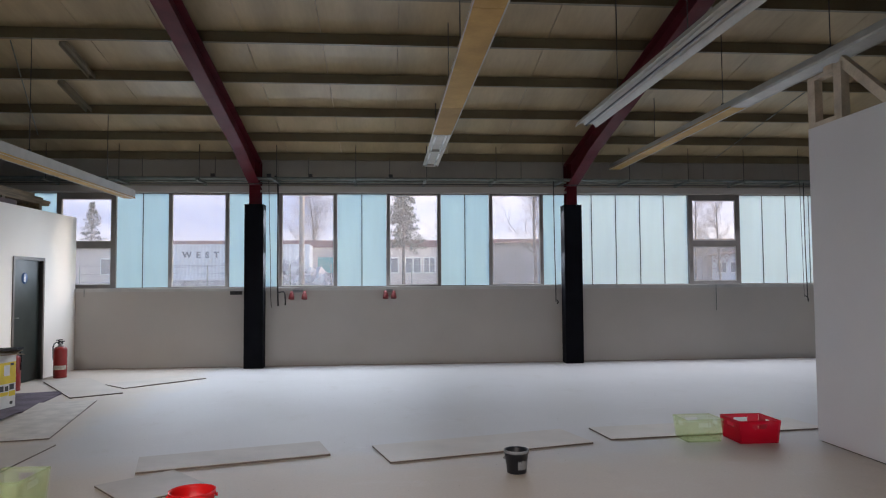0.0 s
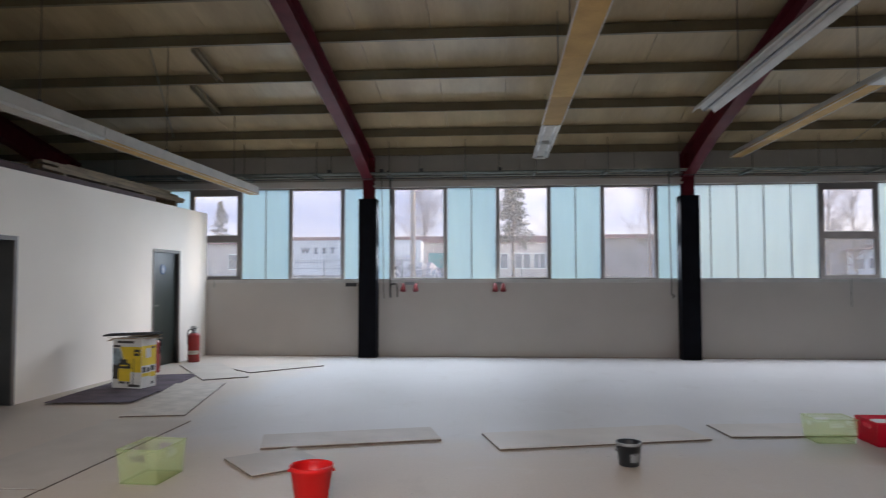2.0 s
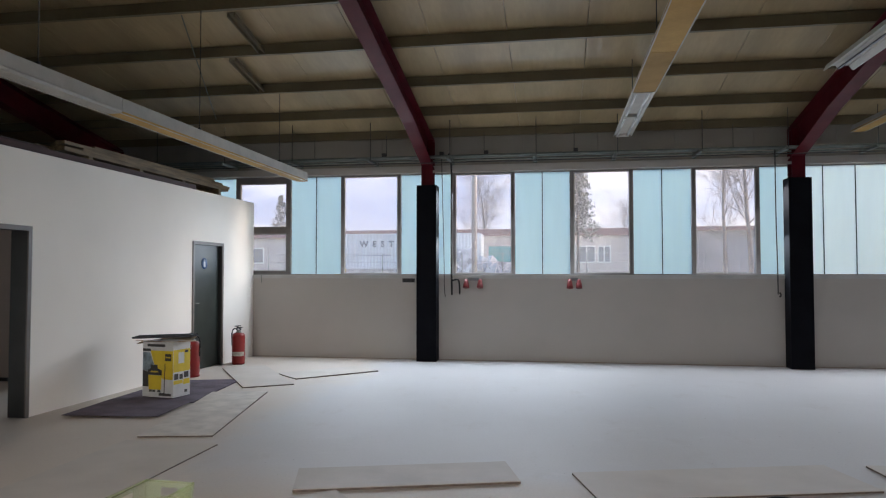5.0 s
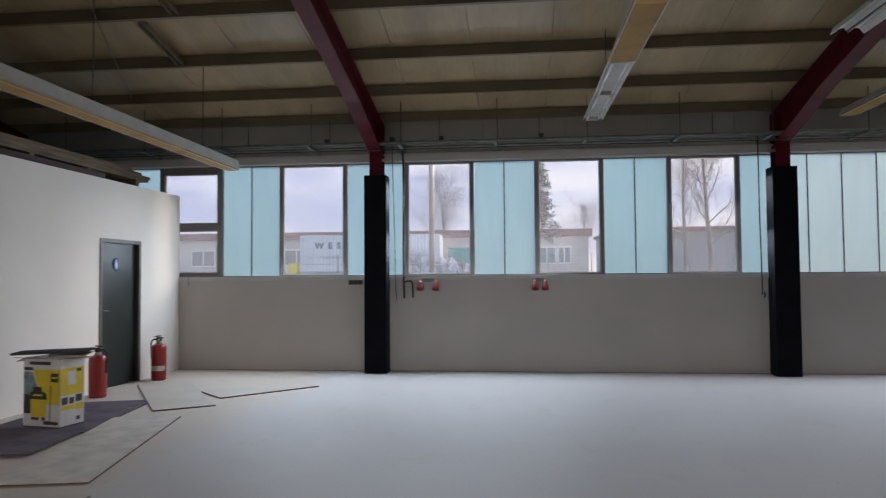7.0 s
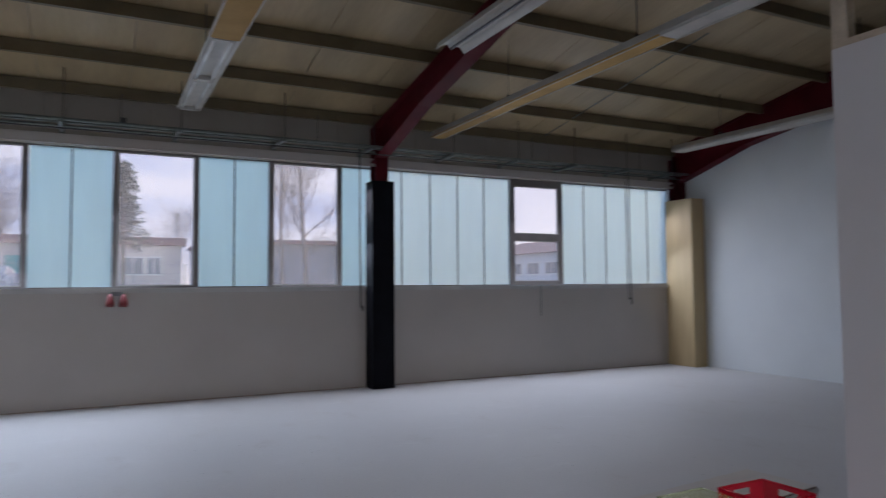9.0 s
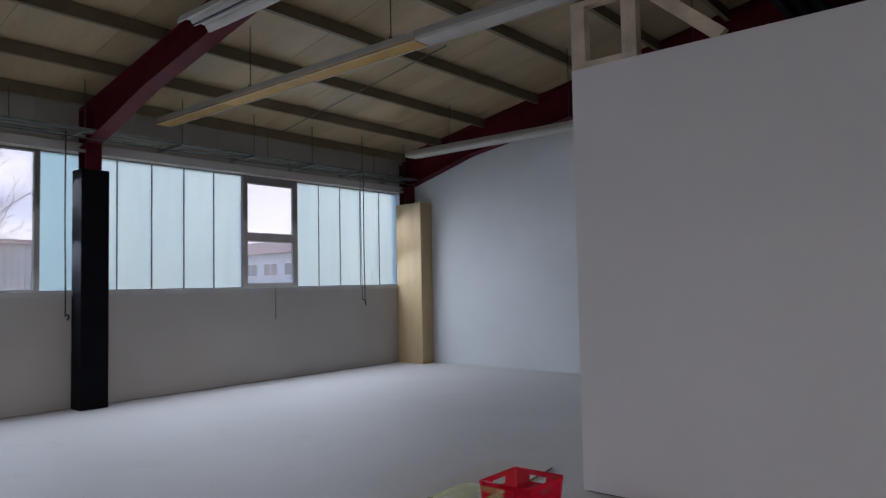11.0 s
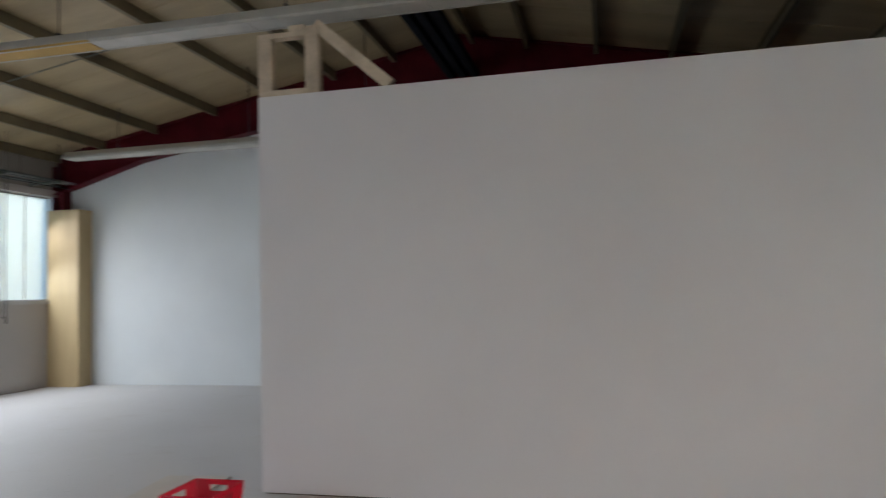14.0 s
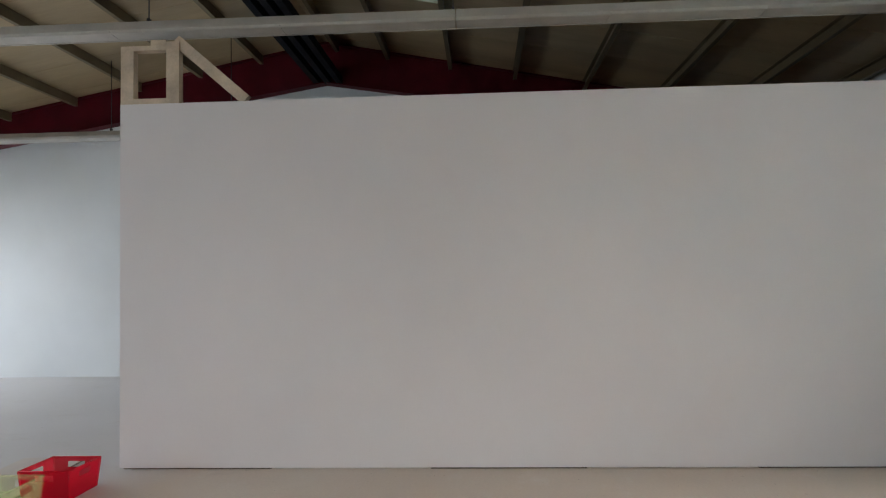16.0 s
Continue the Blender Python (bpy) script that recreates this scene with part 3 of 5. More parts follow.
M_OAK = material("oak_tread", (0.22, 0.105, 0.045), 0.45, vary=0.22, scale=3, fine=30, bump=0.12, stretch=(6, 0.7, 6))
M_BLUE = material("blue_sign", (0.035, 0.10, 0.26), 0.4, vary=0.05, bump=0.0)
M_WHITE = material("white_plastic", (0.75, 0.75, 0.74), 0.4, vary=0.04, bump=0.0)
M_TUBE = material("fluorescent_tube_glass", (0.82, 0.83, 0.82), 0.2, vary=0.03, bump=0.0)
M_BARK = material("bark", (0.13, 0.105, 0.09), 0.9, vary=0.3, scale=4, fine=30, bump=0.4)
M_BIRCH = material("birch_bark", (0.20, 0.16, 0.15), 0.85, vary=0.3, scale=3, fine=20, bump=0.3)
M_NEEDLE = material("dark_needles", (0.10, 0.12, 0.10), 0.8, vary=0.35, scale=1.5, fine=12, bump=0.0)
M_CONTAINER = material("pale_blue_container_paint", (0.62, 0.645, 0.72), 0.5, vary=0.08, scale=0.8, fine=10, bump=0.05)
M_LETTER = material("grey_lettering", (0.10, 0.12, 0.16), 0.6, vary=0.05, bump=0.0)
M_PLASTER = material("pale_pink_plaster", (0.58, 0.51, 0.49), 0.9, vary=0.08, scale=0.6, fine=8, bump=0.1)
M_FASCIA = material("red_brown_fascia", (0.24, 0.12, 0.125), 0.7, vary=0.12, scale=0.6, fine=8, bump=0.1)
M_DARKGLASS = material("dark_window_glass", (0.20, 0.21, 0.25), 0.12, vary=0.1, bump=0.0)
M_TEAL = material("teal_door_paint", (0.06, 0.33, 0.33), 0.5, vary=0.08, bump=0.05)
M_RUBBLE = material("pale_rubble", (0.50, 0.50, 0.56), 0.85, vary=0.2, scale=2, fine=12, bump=0.4)
M_CLADGREY = material("grey_metal_cladding", (0.32, 0.31, 0.34), 0.6, vary=0.1, scale=0.5, fine=6, bump=0.1)
M_POST = material("grey_lamp_post", (0.36, 0.34, 0.35), 0.5, 0.3, vary=0.1, bump=0.05)
M_BRASS = material("worn_metal", (0.30, 0.29, 0.27), 0.4, 0.8, vary=0.15, bump=0.05)

# ---------------------------------------------------------------- skirting and door furniture
M_STRIP = material("brown_edge_strip", (0.38, 0.33, 0.28), 0.8, vary=0.15, scale=4, fine=60, bump=0.1)
structure(boxes("baseboard", M_STRIP, [(PX + 0.001, -0.174, -0.013, -0.001, 0.001, 0.014), (0.174, 5.826, -0.013, -0.001, 0.001, 0.014), (6.174, 11.778, -0.013, -0.001, 0.001, 0.014)]),
          "low brown edge strip along the window wall", "baseboard")


def door_details():
    root = bpy.data.objects["door_1"]
    bm = bmesh.new()
    lathe(bm, [(0.0, 0.004), (0.088, 0.004), (0.088, 0.0)], 28, pose(PX - 0.049, -1.70, 1.66, 0, 90, 0))
    part("sign", bm, M_BLUE, root, "round blue sign")
    boxes("sign_mark", M_WHITE, [(PX - 0.0445, PX - 0.0425, -1.725, -1.675, 1.60, 1.69), (PX - 0.0445, PX - 0.0425, -1.715, -1.685, 1.70, 1.725)], root, "pale mark on the sign")
    bm = bmesh.new()
    box(bm, PX - 0.0495, PX - 0.04, -2.07, -2.035, 0.93, 1.12)
    tube(bm, (PX - 0.045, -2.052, 1.04), (PX + 0.0, -2.052, 1.04), 0.009)
    tube(bm, (PX - 0.002, -2.06, 1.04), (PX - 0.002, -1.94, 1.04), 0.009)
    part("door_handle", bm, M_BRASS, root, "worn metal lever handle")


door_details()
structure(boxes("room_edge_strip", M_DARKBOARD, [(-6.99, -4.6, -3.325, -3.301, 0.001, 0.05)]), "dark skirting inside the side room", "baseboard")
sw = thing("light_switch", "small grey surface-mounted light switch on the white wall", "switch")
boxes("housing", M_SILL, [(-3.415, -3.35, RS - 0.03, RS - 0.001, 1.71, 1.79)], sw, bevel=0.005)
boxes("rocker", M_WHITE, [(-3.41, -3.355, RS - 0.041, RS - 0.0355, 1.715, 1.785)], sw, bevel=0.002)


# ---------------------------------------------------------------- suspended lamps
def lamp_line(xa, xb, z, sections, rods, label, tall=0.11, crown=0.28):
    """A row of long fluorescent fittings along y; sections of (from, to, kind)."""
    root = thing("strip_light", label, "strip light", "suspended strip lights")
    xc, w = (xa + xb) / 2, xb - xa
    for y0, y1, kind in sections:
        y0, y1 = y0 - 0.004, y1 + 0.004
        lo, hi = min(y0, y1), max(y0, y1)
        bm = bmesh.new()
        top = w * crown
        if kind == "fins":
            prism(bm, [(xa, z), (xa + 0.012, z - 0.002), (xa + 0.05, z + 0.05), (xc - 0.03, z + 0.055), (xc - 0.012, z + 0.03), (xc + 0.012, z + 0.03), (xc + 0.03, z + 0.055), (xb - 0.05, z + 0.05), (xb - 0.012, z - 0.002), (xb, z),
                       (xb - 0.03, z + 0.065), (xc + 0.05, z + tall), (xc - 0.05, z + tall), (xa + 0.03, z + 0.065)], "y", lo, hi)
            body = part("reflector", bm, M_LAMP, root)
            bm = bmesh.new()
            box(bm, xc - 0.009, xc + 0.009, lo + 0.01, hi - 0.01, z + 0.012, z + 0.0295)
            part("centre_strip", bm, M_DARKBOARD, body)
        elif kind == "bare":
            prism(bm, [(xc - 0.05, z + tall), (xc + 0.05, z + tall), (xc + 0.05, z + 0.055), (xb - 0.01, z + 0.035), (xb, z + 0.005), (xb - 0.006, z + 0.003), (xb - 0.02, z + 0.028), (xc + 0.045, z + 0.045),
                       (xc - 0.045, z + 0.045), (xa + 0.02, z + 0.028), (xa + 0.006, z + 0.003), (xa, z + 0.005), (xa + 0.01, z + 0.035), (xc - 0.05, z + 0.055)], "y", lo, hi)
            body = part("reflector", bm, M_LAMP, root)
            n = max(1, round((hi - lo) / 1.3))
            for k in range(n):
                a, b = lo + (hi - lo) * k / n + 0.03, lo + (hi - lo) * (k + 1) / n - 0.03
                for dx in (-w * 0.27, w * 0.27):
                    bm = bmesh.new()
                    tube(bm, (xc + dx, a, z + 0.018), (xc + dx, b, z + 0.018), 0.015, seg=10)
                    part("tube", bm, M_TUBE, body, "white fluorescent tube")
                for yy in (a, b):
                    boxes("tube_holder", M_LAMP, [(xc - w * 0.36, xc + w * 0.36, yy - 0.02, yy + 0.02, z - 0.002, z + 0.046)], body)
        else:
            prism(bm, [(xc - top, z + tall), (xc + top, z + tall), (xb - 0.004, z + 0.04), (xb, z + 0.022), (xa, z + 0.022), (xa + 0.004, z + 0.04)], "y", lo, hi)
            body = part("housing", bm, M_LAMP, root)
            n = max(1, round((hi - lo) / 1.5))
            for k in range(n):
                a, b = lo + (hi - lo) * k / n + 0.003, lo + (hi - lo) * (k + 1) / n - 0.003
                bm = bmesh.new()
                prism(bm, [(xa + 0.002, z + 0.021), (xb - 0.002, z + 0.021), (xb - 0.006, z + 0.004), (xc + w * 0.2, z), (xc - w * 0.2, z), (xa + 0.006, z + 0.004)], "y", a, b)
                part("cover", bm, (M_YELLOWED, M_YELLOWED2)[(k + 1) % n == 0] if kind == "yellow" else M_LAMP, body, "yellowed plastic cover" if kind == "yellow" else "")
            for e in (xa, xb - 0.012):
                boxes("side_rail", M_LAMP, [(e, e + 0.012, lo, hi, z - 0.004, z + 0.0005)], body)
    for y in rods:
        bm = bmesh.new()
        tube(bm, (xc, y, z + tall - 0.005), (xc, y, top_z(y) + 0.15), 0.006, seg=6)
        box(bm, xc - 0.02, xc + 0.02, y - 0.012, y + 0.012, z + tall, z + tall + 0.05)
        part("hanger", bm, M_DARKBOARD, root)
    return root


LZ = 3.645
lamp_line(3.09, 3.37, LZ, [(-0.8, -3.5, "bare"), (-3.5, -12.6, "yellow")], [-2.3, -4.6, -6.0, -7.5, -9.8], "long suspended strip light with a yellowed cover and a bare end")
lamp_line(5.0, 5.30, LZ, [(-4.08, -12.8, "fins")], [-5.4, -7.3, -9.3], "long suspended white strip light with open reflector")
lamp_line(6.61, 6.82, LZ, [(-0.62, -5.22, "yellow"), (-5.22, -9.62, "white"), (-9.62, -13.4, "white")], [-2.6, -4.84, -6.98, -9.6, -11.5], "long suspended strip light with partly yellowed cover", tall=0.10, crown=0.38)
lamp_line(10.66, 10.92, LZ, [(-1.3, -6.6, "white")], [-2.2, -4.4, -6.2], "long suspended white strip light")
lamp_line(-2.08, -1.90, 3.037, [(-0.9, -5.9, "yellow"), (-5.9, -8.7, "white"), (-8.7, -12.4, "yellow")], [-1.9, -4.3, -6.9, -9.5], "long low-hung strip light with a partly yellowed cover", tall=0.15, crown=0.45)

# fitting rails under the roof panels
for x, ya, yb in ((-1.70, -4.12, -3.22), (-2.20, -3.06, -2.06)):
    root = thing("roof_rail", "short steel channel fixed between two purlins", "steel channel", "roof channels")
    sl = math.degrees(math.atan(-SLOPE))
    m = pose(x, (ya + yb) / 2, top_z((ya + yb) / 2) + 0.045, sl, 0, 0)
    bm = bmesh.new()
    L = (yb - ya) / 2
    box(bm, -0.05, -0.035, -L, L, -0.03, 0.03, m)
    box(bm, 0.035, 0.05, -L, L, -0.03, 0.03, m)
    box(bm, -0.034, 0.034, -L, L, 0.02, 0.03, m)
    part("channel", bm, M_PURLIN, root)

# thin bracing rods and ceiling conduits
for (xa, ya), (xb, yb) in (((8.8, -0.4), (8.92, -3.7)), ((-3.4, -1.2), (-2.3, -4.2))):
    bm = bmesh.new()
    tube(bm, (xa, ya, top_z(ya) + 0.02), (xb, yb, top_z(yb) + 0.02), 0.008, seg=6)
    tagged(part("bracing_rod", bm, M_STEEL), "thin steel bracing rod below the roof", "rod", "bracing rods")

# dark tray under the ridge
root = thing("ridge_tray", "dark cable tray running below the roof ridge", "cable tray")
for y0 in (-7.19, -7.37, -7.55):
    boxes("rail", M_BLACK, [(-8.0, 12.0, y0 - 0.045, y0 + 0.045, 4.70, 4.82)], root)
boxes("base_plate", M_BLACK, [(-8.0, 12.0, -7.595, -7.145, 4.8205, 4.826)], root)
for k in range(14):
    x = -7.5 + 1.45 * k
    bm = bmesh.new()
    tube(bm, (x, -7.2, 4.8265), (x, -7.2, top_z(-7.2) + 0.15), 0.008, seg=6)
    part("hanger", bm, M_BLACK, root)

# ---------------------------------------------------------------- cable tray and pipes along the window wall
root = thing("service_rail", "galvanised pipes and brackets hung along the window wall", "pipe rail")
for y, z, r, mt in ((-0.46, 3.475, 0.022, M_STEEL), (-0.30, 3.475, 0.014, M_STEEL), (-0.40, 3.38, 0.009, M_DARKBOARD), (-0.14, 3.46, 0.016, M_STEEL)):
    bm = bmesh.new()
    tube(bm, (-5.6, y, z), (11.9, y, z), r, seg=10)
    part("pipe", bm, mt, root)
for x in (-4.9, -3.6, -2.35, -0.95, 0.42, 1.85, 3.15, 4.45, 5.72, 7.0, 8.15, 9.25, 10.35, 11.4):
    bm = bmesh.new()
    box(bm, x - 0.024, x + 0.024, -0.62, -0.02, 3.412, 3.450)
    box(bm, x - 0.03, x + 0.03, -0.019, -0.003, 3.36, 3.52)
    arm = part("bracket", bm, M_STEEL, root)
    bm = bmesh.new()
    tube(bm, (x + 0.03, -0.55, 3.43), (x + 0.03, -0.55, top_z(-0.55) + 0.14), 0.006, seg=6)
    part("hanger", bm, M_DARKBOARD, arm)
for x in (-2.0, -0.7, 1.0, 2.5, 5.0, 8.6, 10.9):
    bm = bmesh.new()
    tube(bm, (x, -0.30, 3.47), (x, -0.30, top_z(-0.32)), 0.005, seg=6)
    part("hanger", bm, M_DARKBOARD, root)
for x in (-0.7, 0.3, 1.05, 2.52):
    bm = bmesh.new()
    box(bm, x - 0.035, x + 0.035, -0.50, -0.42, 3.49, 3.55)
    part("clamp", bm, M_DARKBOARD, root)


def cable(pts, r, label, mat=None, name="cable"):
    cu = bpy.data.curves.new(name, "CURVE")
    cu.dimensions = "3D"
    cu.bevel_depth = r
    cu.bevel_resolution = 3
    sp = cu.splines.new("NURBS")
    sp.points.add(len(pts) - 1)
    for p, co in zip(sp.points, pts):
        p.co = (*co, 1)
    sp.use_endpoint_u = True
    sp.order_u = 3
    me_ob = new("tmp", cu)
    me = bpy.data.meshes.new_from_object(me_ob)
    bpy.data.objects.remove(me_ob)
    me.materials.clear()
    me.materials.append(mat or M_CABLE)
    ob = new(name, me)
    return tagged(ob, label, "cable", "hanging cables")


cable([(0.40, -0.40, 3.5), (0.40, -0.30, 3.56), (0.40, -0.10, 3.5), (0.405, -0.05, 3.2), (0.40, -0.045, 2.2), (0.40, -0.05, 1.45), (0.41, -0.05, 1.13)], 0.016, "thick black cable hanging down the window wall")
cable([(0.42, -0.03, 1.38), (0.50, -0.04, 1.41), (0.545, -0.05, 1.36), (0.545, -0.05, 1.14)], 0.014, "short black cable bent over like a hook")
cable([(0.27, -0.30, 3.46), (0.275, -0.20, 2.6), (0.28, -0.08, 1.6), (0.275, -0.06, 1.16), (0.30, -0.06, 1.10)], 0.006, "thin black cable hanging beside the black column")
cable([(5.62, -0.32, 3.46), (5.62, -0.31, 2.4), (5.64, -0.30, 1.5), (5.64, -0.30, 1.17)], 0.009, "thin dark cable hanging from the pipe rail")
cable([(10.62, -0.32, 3.46), (10.62, -0.31, 2.4), (10.64, -0.30, 1.5), (10.65, -0.30, 1.15)], 0.009, "thin dark cable hanging from the pipe rail")
cable([(10.55, -0.31, 3.46), (10.56, -0.31, 2.4), (10.58, -0.30, 1.22)], 0.005, "thin cord hanging from the pipe rail")
cable([(5.66, -0.30, 1.2), (5.70, -0.30, 1.17), (5.66, -0.30, 1.13)], 0.012, "small dark handle at a cord end")
cable([(10.60, -0.30, 1.24), (10.69, -0.30, 1.20), (10.65, -0.30, 1.13)], 0.010, "small dark handle at a cord end")
cable([(8.92, -0.045, 1.47), (8.92, -0.045, 1.2), (8.92, -0.045, 0.97)], 0.007, "thin grey rod hanging below the window", M_STEEL)
cable([(-3.09, -0.045, 1.47), (-3.09, -0.045, 1.4), (-3.09, -0.045, 1.33)], 0.007, "thin grey rod hanging below the window", M_STEEL)
cable([(0.9, -0.02, 1.44), (1.4, -0.02, 1.44), (2.0, -0.02, 1.44), (2.45, -0.02, 1.44)], 0.010, "grey conduit along the wall below the sill", M_STEEL, "conduit")

# sockets
root = thing("triple_socket", "black triple wall socket under the sill", "wall socket")
boxes("plate", M_DARKBOARD, [(-0.475, -0.255, -0.03, -0.001, 1.345, 1.415)], root, bevel=0.004)
for k in range(3):
    bm = bmesh.new()
    lathe(bm, [(0.0, 0.004), (0.022, 0.004), (0.026, 0.0)], 16, pose(-0.438 + 0.073 * k, -0.0305, 1.38, 90, 0, 0))
    part("outlet", bm, M_CABLE, root)
for xs, xb in (((0.66, 0.90), (0.68, 0.88)), ((2.42, 2.57), (2.42, 2.56))):
    root = thing("power_socket", "pair of red industrial power sockets under a grey box", "power socket", "red power sockets")
    boxes("junction_box", M_GREYPL, [(xb[0], xb[1], -0.06, -0.001, 1.38, 1.43)], root, bevel=0.006)
    for x in xs:
        bm = bmesh.new()
        lathe(bm, [(0.0, 0.09), (0.03, 0.09), (0.036, 0.05), (0.05, 0.0), (0.055, -0.055), (0.048, -0.06), (0.0, -0.05)], 18, pose(x, -0.065, 1.31, -18, 0, 0))
        body = part("socket", bm, M_SOCKET, root, "red round socket body")
        bm = bmesh.new()
        tube(bm, (x, -0.045, 1.395), (x, -0.06, 1.36), 0.014, seg=10)
        part("neck", bm, M_DARKBOARD, body)


# ---------------------------------------------------------------- fire extinguishers
def extinguisher(x, y, turn):
    root = thing("fire_extinguisher", "red fire extinguisher with a black valve standing on the floor", "fire extinguisher", "fire extinguishers")
    bm = bmesh.new()
    r = 0.105
    lathe(bm, [(0.0, 0.012), (0.075, 0.0), (0.097, 0.0), (r, 0.014), (r, 0.028), (r - 0.004, 0.034), (r - 0.004, 0.05), (r, 0.056), (r, 0.455), (0.100, 0.485), (0.080, 0.508), (0.040, 0.52), (0.0, 0.522)], 32)
    shell = part("cylinder", bm, M_EXT, root)
    bm = bmesh.new()
    for k in range(12):
        a0, a1 = radians(-60 + 10 * k), radians(-50 + 10 * k)
        q = [bm.verts.new(((r + 0.0015) * math.cos(a), (r + 0.0015) * math.sin(a), z)) for a, z in ((a0, 0.14), (a1, 0.14), (a1, 0.21), (a0, 0.21))]
        bm.faces.new(q)
    part("label_plate", bm, M_LABEL, shell, "pale paper label").matrix_basis = pose(0, 0, 0, 0, 0, -90)
    bm = bmesh.new()
    lathe(bm, [(0.0, 0.521), (0.046, 0.5215), (0.046, 0.53), (0.034, 0.545), (0.034, 0.556), (0.0, 0.557)], 20)
    part("collar", bm, M_BRASS, root, "bare metal collar")
    bm = bmesh.new()
    lathe(bm, [(0.0, 0.5575), (0.036, 0.558), (0.040, 0.566), (0.040, 0.592), (0.030, 0.603), (0.0, 0.604)], 18)
    box(bm, -0.03, 0.062, -0.013, 0.013, 0.598, 0.612)
    box(bm, -0.03, 0.066, -0.012, 0.012, 0.622, 0.637, pose(0, 0, 0, 0, -3, 0))
    box(bm, -0.034, -0.018, -0.012, 0.012, 0.598, 0.634)
    valve = part("valve", bm, M_CABLE, root, "black valve and lever")
    bm = bmesh.new()
    pts = [(-0.03, 0.0, 0.58), (-0.065, 0.01, 0.59), (-0.098, 0.02, 0.56), (-0.112, 0.03, 0.50), (-0.112, 0.04, 0.42), (-0.108, 0.045, 0.30)]
    for a, b in zip(pts, pts[1:]):
        tube(bm, a, b, 0.010, seg=8)
    part("hose", bm, M_CABLE, valve)
    bm = bmesh.new()
    lathe(bm, [(0.0, 0.004), (0.016, 0.004), (0.016, 0.0)], 14, pose(0.0, -0.041, 0.578, 90, 0, 0))
    part("gauge", bm, M_WHITE, valve)
    root.matrix_world = pose(x, y, 0, 0, 0, turn)
    return root


extinguisher(-3.02, -1.08, 20)
extinguisher(-3.05, -2.50, 200)


# ---------------------------------------------------------------- boards, sheets and mats on the floor
def sheet(cx, cy, ux, uy, length, width, mat, name="floor_sheet", label="loose chipboard flooring sheet lying on the floor", thick=0.017, z=0.001, tilt=0):
    """Front corner, direction of the long side, sizes; the width goes to its left."""
    d = math.degrees(math.atan2(uy, ux))
    root = thing(name, label, "board" if mat is not M_MAT else "mat", "loose boards" if mat is not M_MAT else "")
    root.matrix_world = pose(cx, cy, z, 0, tilt, d)
    boxes("face", mat, [(0.001, length - 0.001, 0.001, width - 0.001, thick * 0.72, thick)], root)
    boxes("core", M_EDGE if mat is not M_MAT else M_MAT, [(0, length, 0, width, 0, thick * 0.72 - 0.0005)], root)
    return root


sheet(2.47, -7.21, 1.92, 0.52, 2.0, 0.64, M_SHEET)
sheet(4.61, -6.58, 2.0, 0.22, 2.35, 0.55, M_SHEET)
sheet(0.40, -7.33, 1.54, 0.45, 1.6, 0.52, M_SHEET2, thick=0.022)
sheet(0.62, -8.15, 0.62, 0.52, 0.62, 0.63, M_SHEET2)
sheet(-1.86, -3.35, 0.56, 0.38, 0.67, 2.05, M_SHEET)
sheet(-1.45, -2.53, 0.94, 0.96, 1.35, 0.66, M_SHEET)
sheet(-1.60, -6.05, 0.68, 0.14, 0.68, 2.36, M_FELTSHEET, label="scuffed white board lying beside the felt mat")
sheet(-1.62, -8.57, 0.88, 0.0, 0.88, 2.38, M_SHEET, thick=0.012)
sheet(-1.9, -10.9, 1.2, 0.02, 1.19, 2.3, M_SHEET, thick=0.010)

mat1 = thing("felt_mat", "purple-grey felt mat spread on the floor", "mat", "felt mats")
bm = bmesh.new()
prism(bm, [(-2.91, -5.37), (-1.88, -5.27), (-1.98, -4.38), (-2.985, -4.46)], "z", 0.0225, 0.027)
part("felt", bm, M_MAT, mat1)
mat2 = thing("felt_mat", "purple-grey felt mat under a cardboard box", "mat", "felt mats")
bm = bmesh.new()
prism(bm, [(-3.02, -4.47), (-1.97, -4.40), (-2.19, -2.74), (-2.28, -2.70), (-3.10, -2.95)], "z", 0.001, 0.014)
part("felt", bm, M_MAT, mat2)


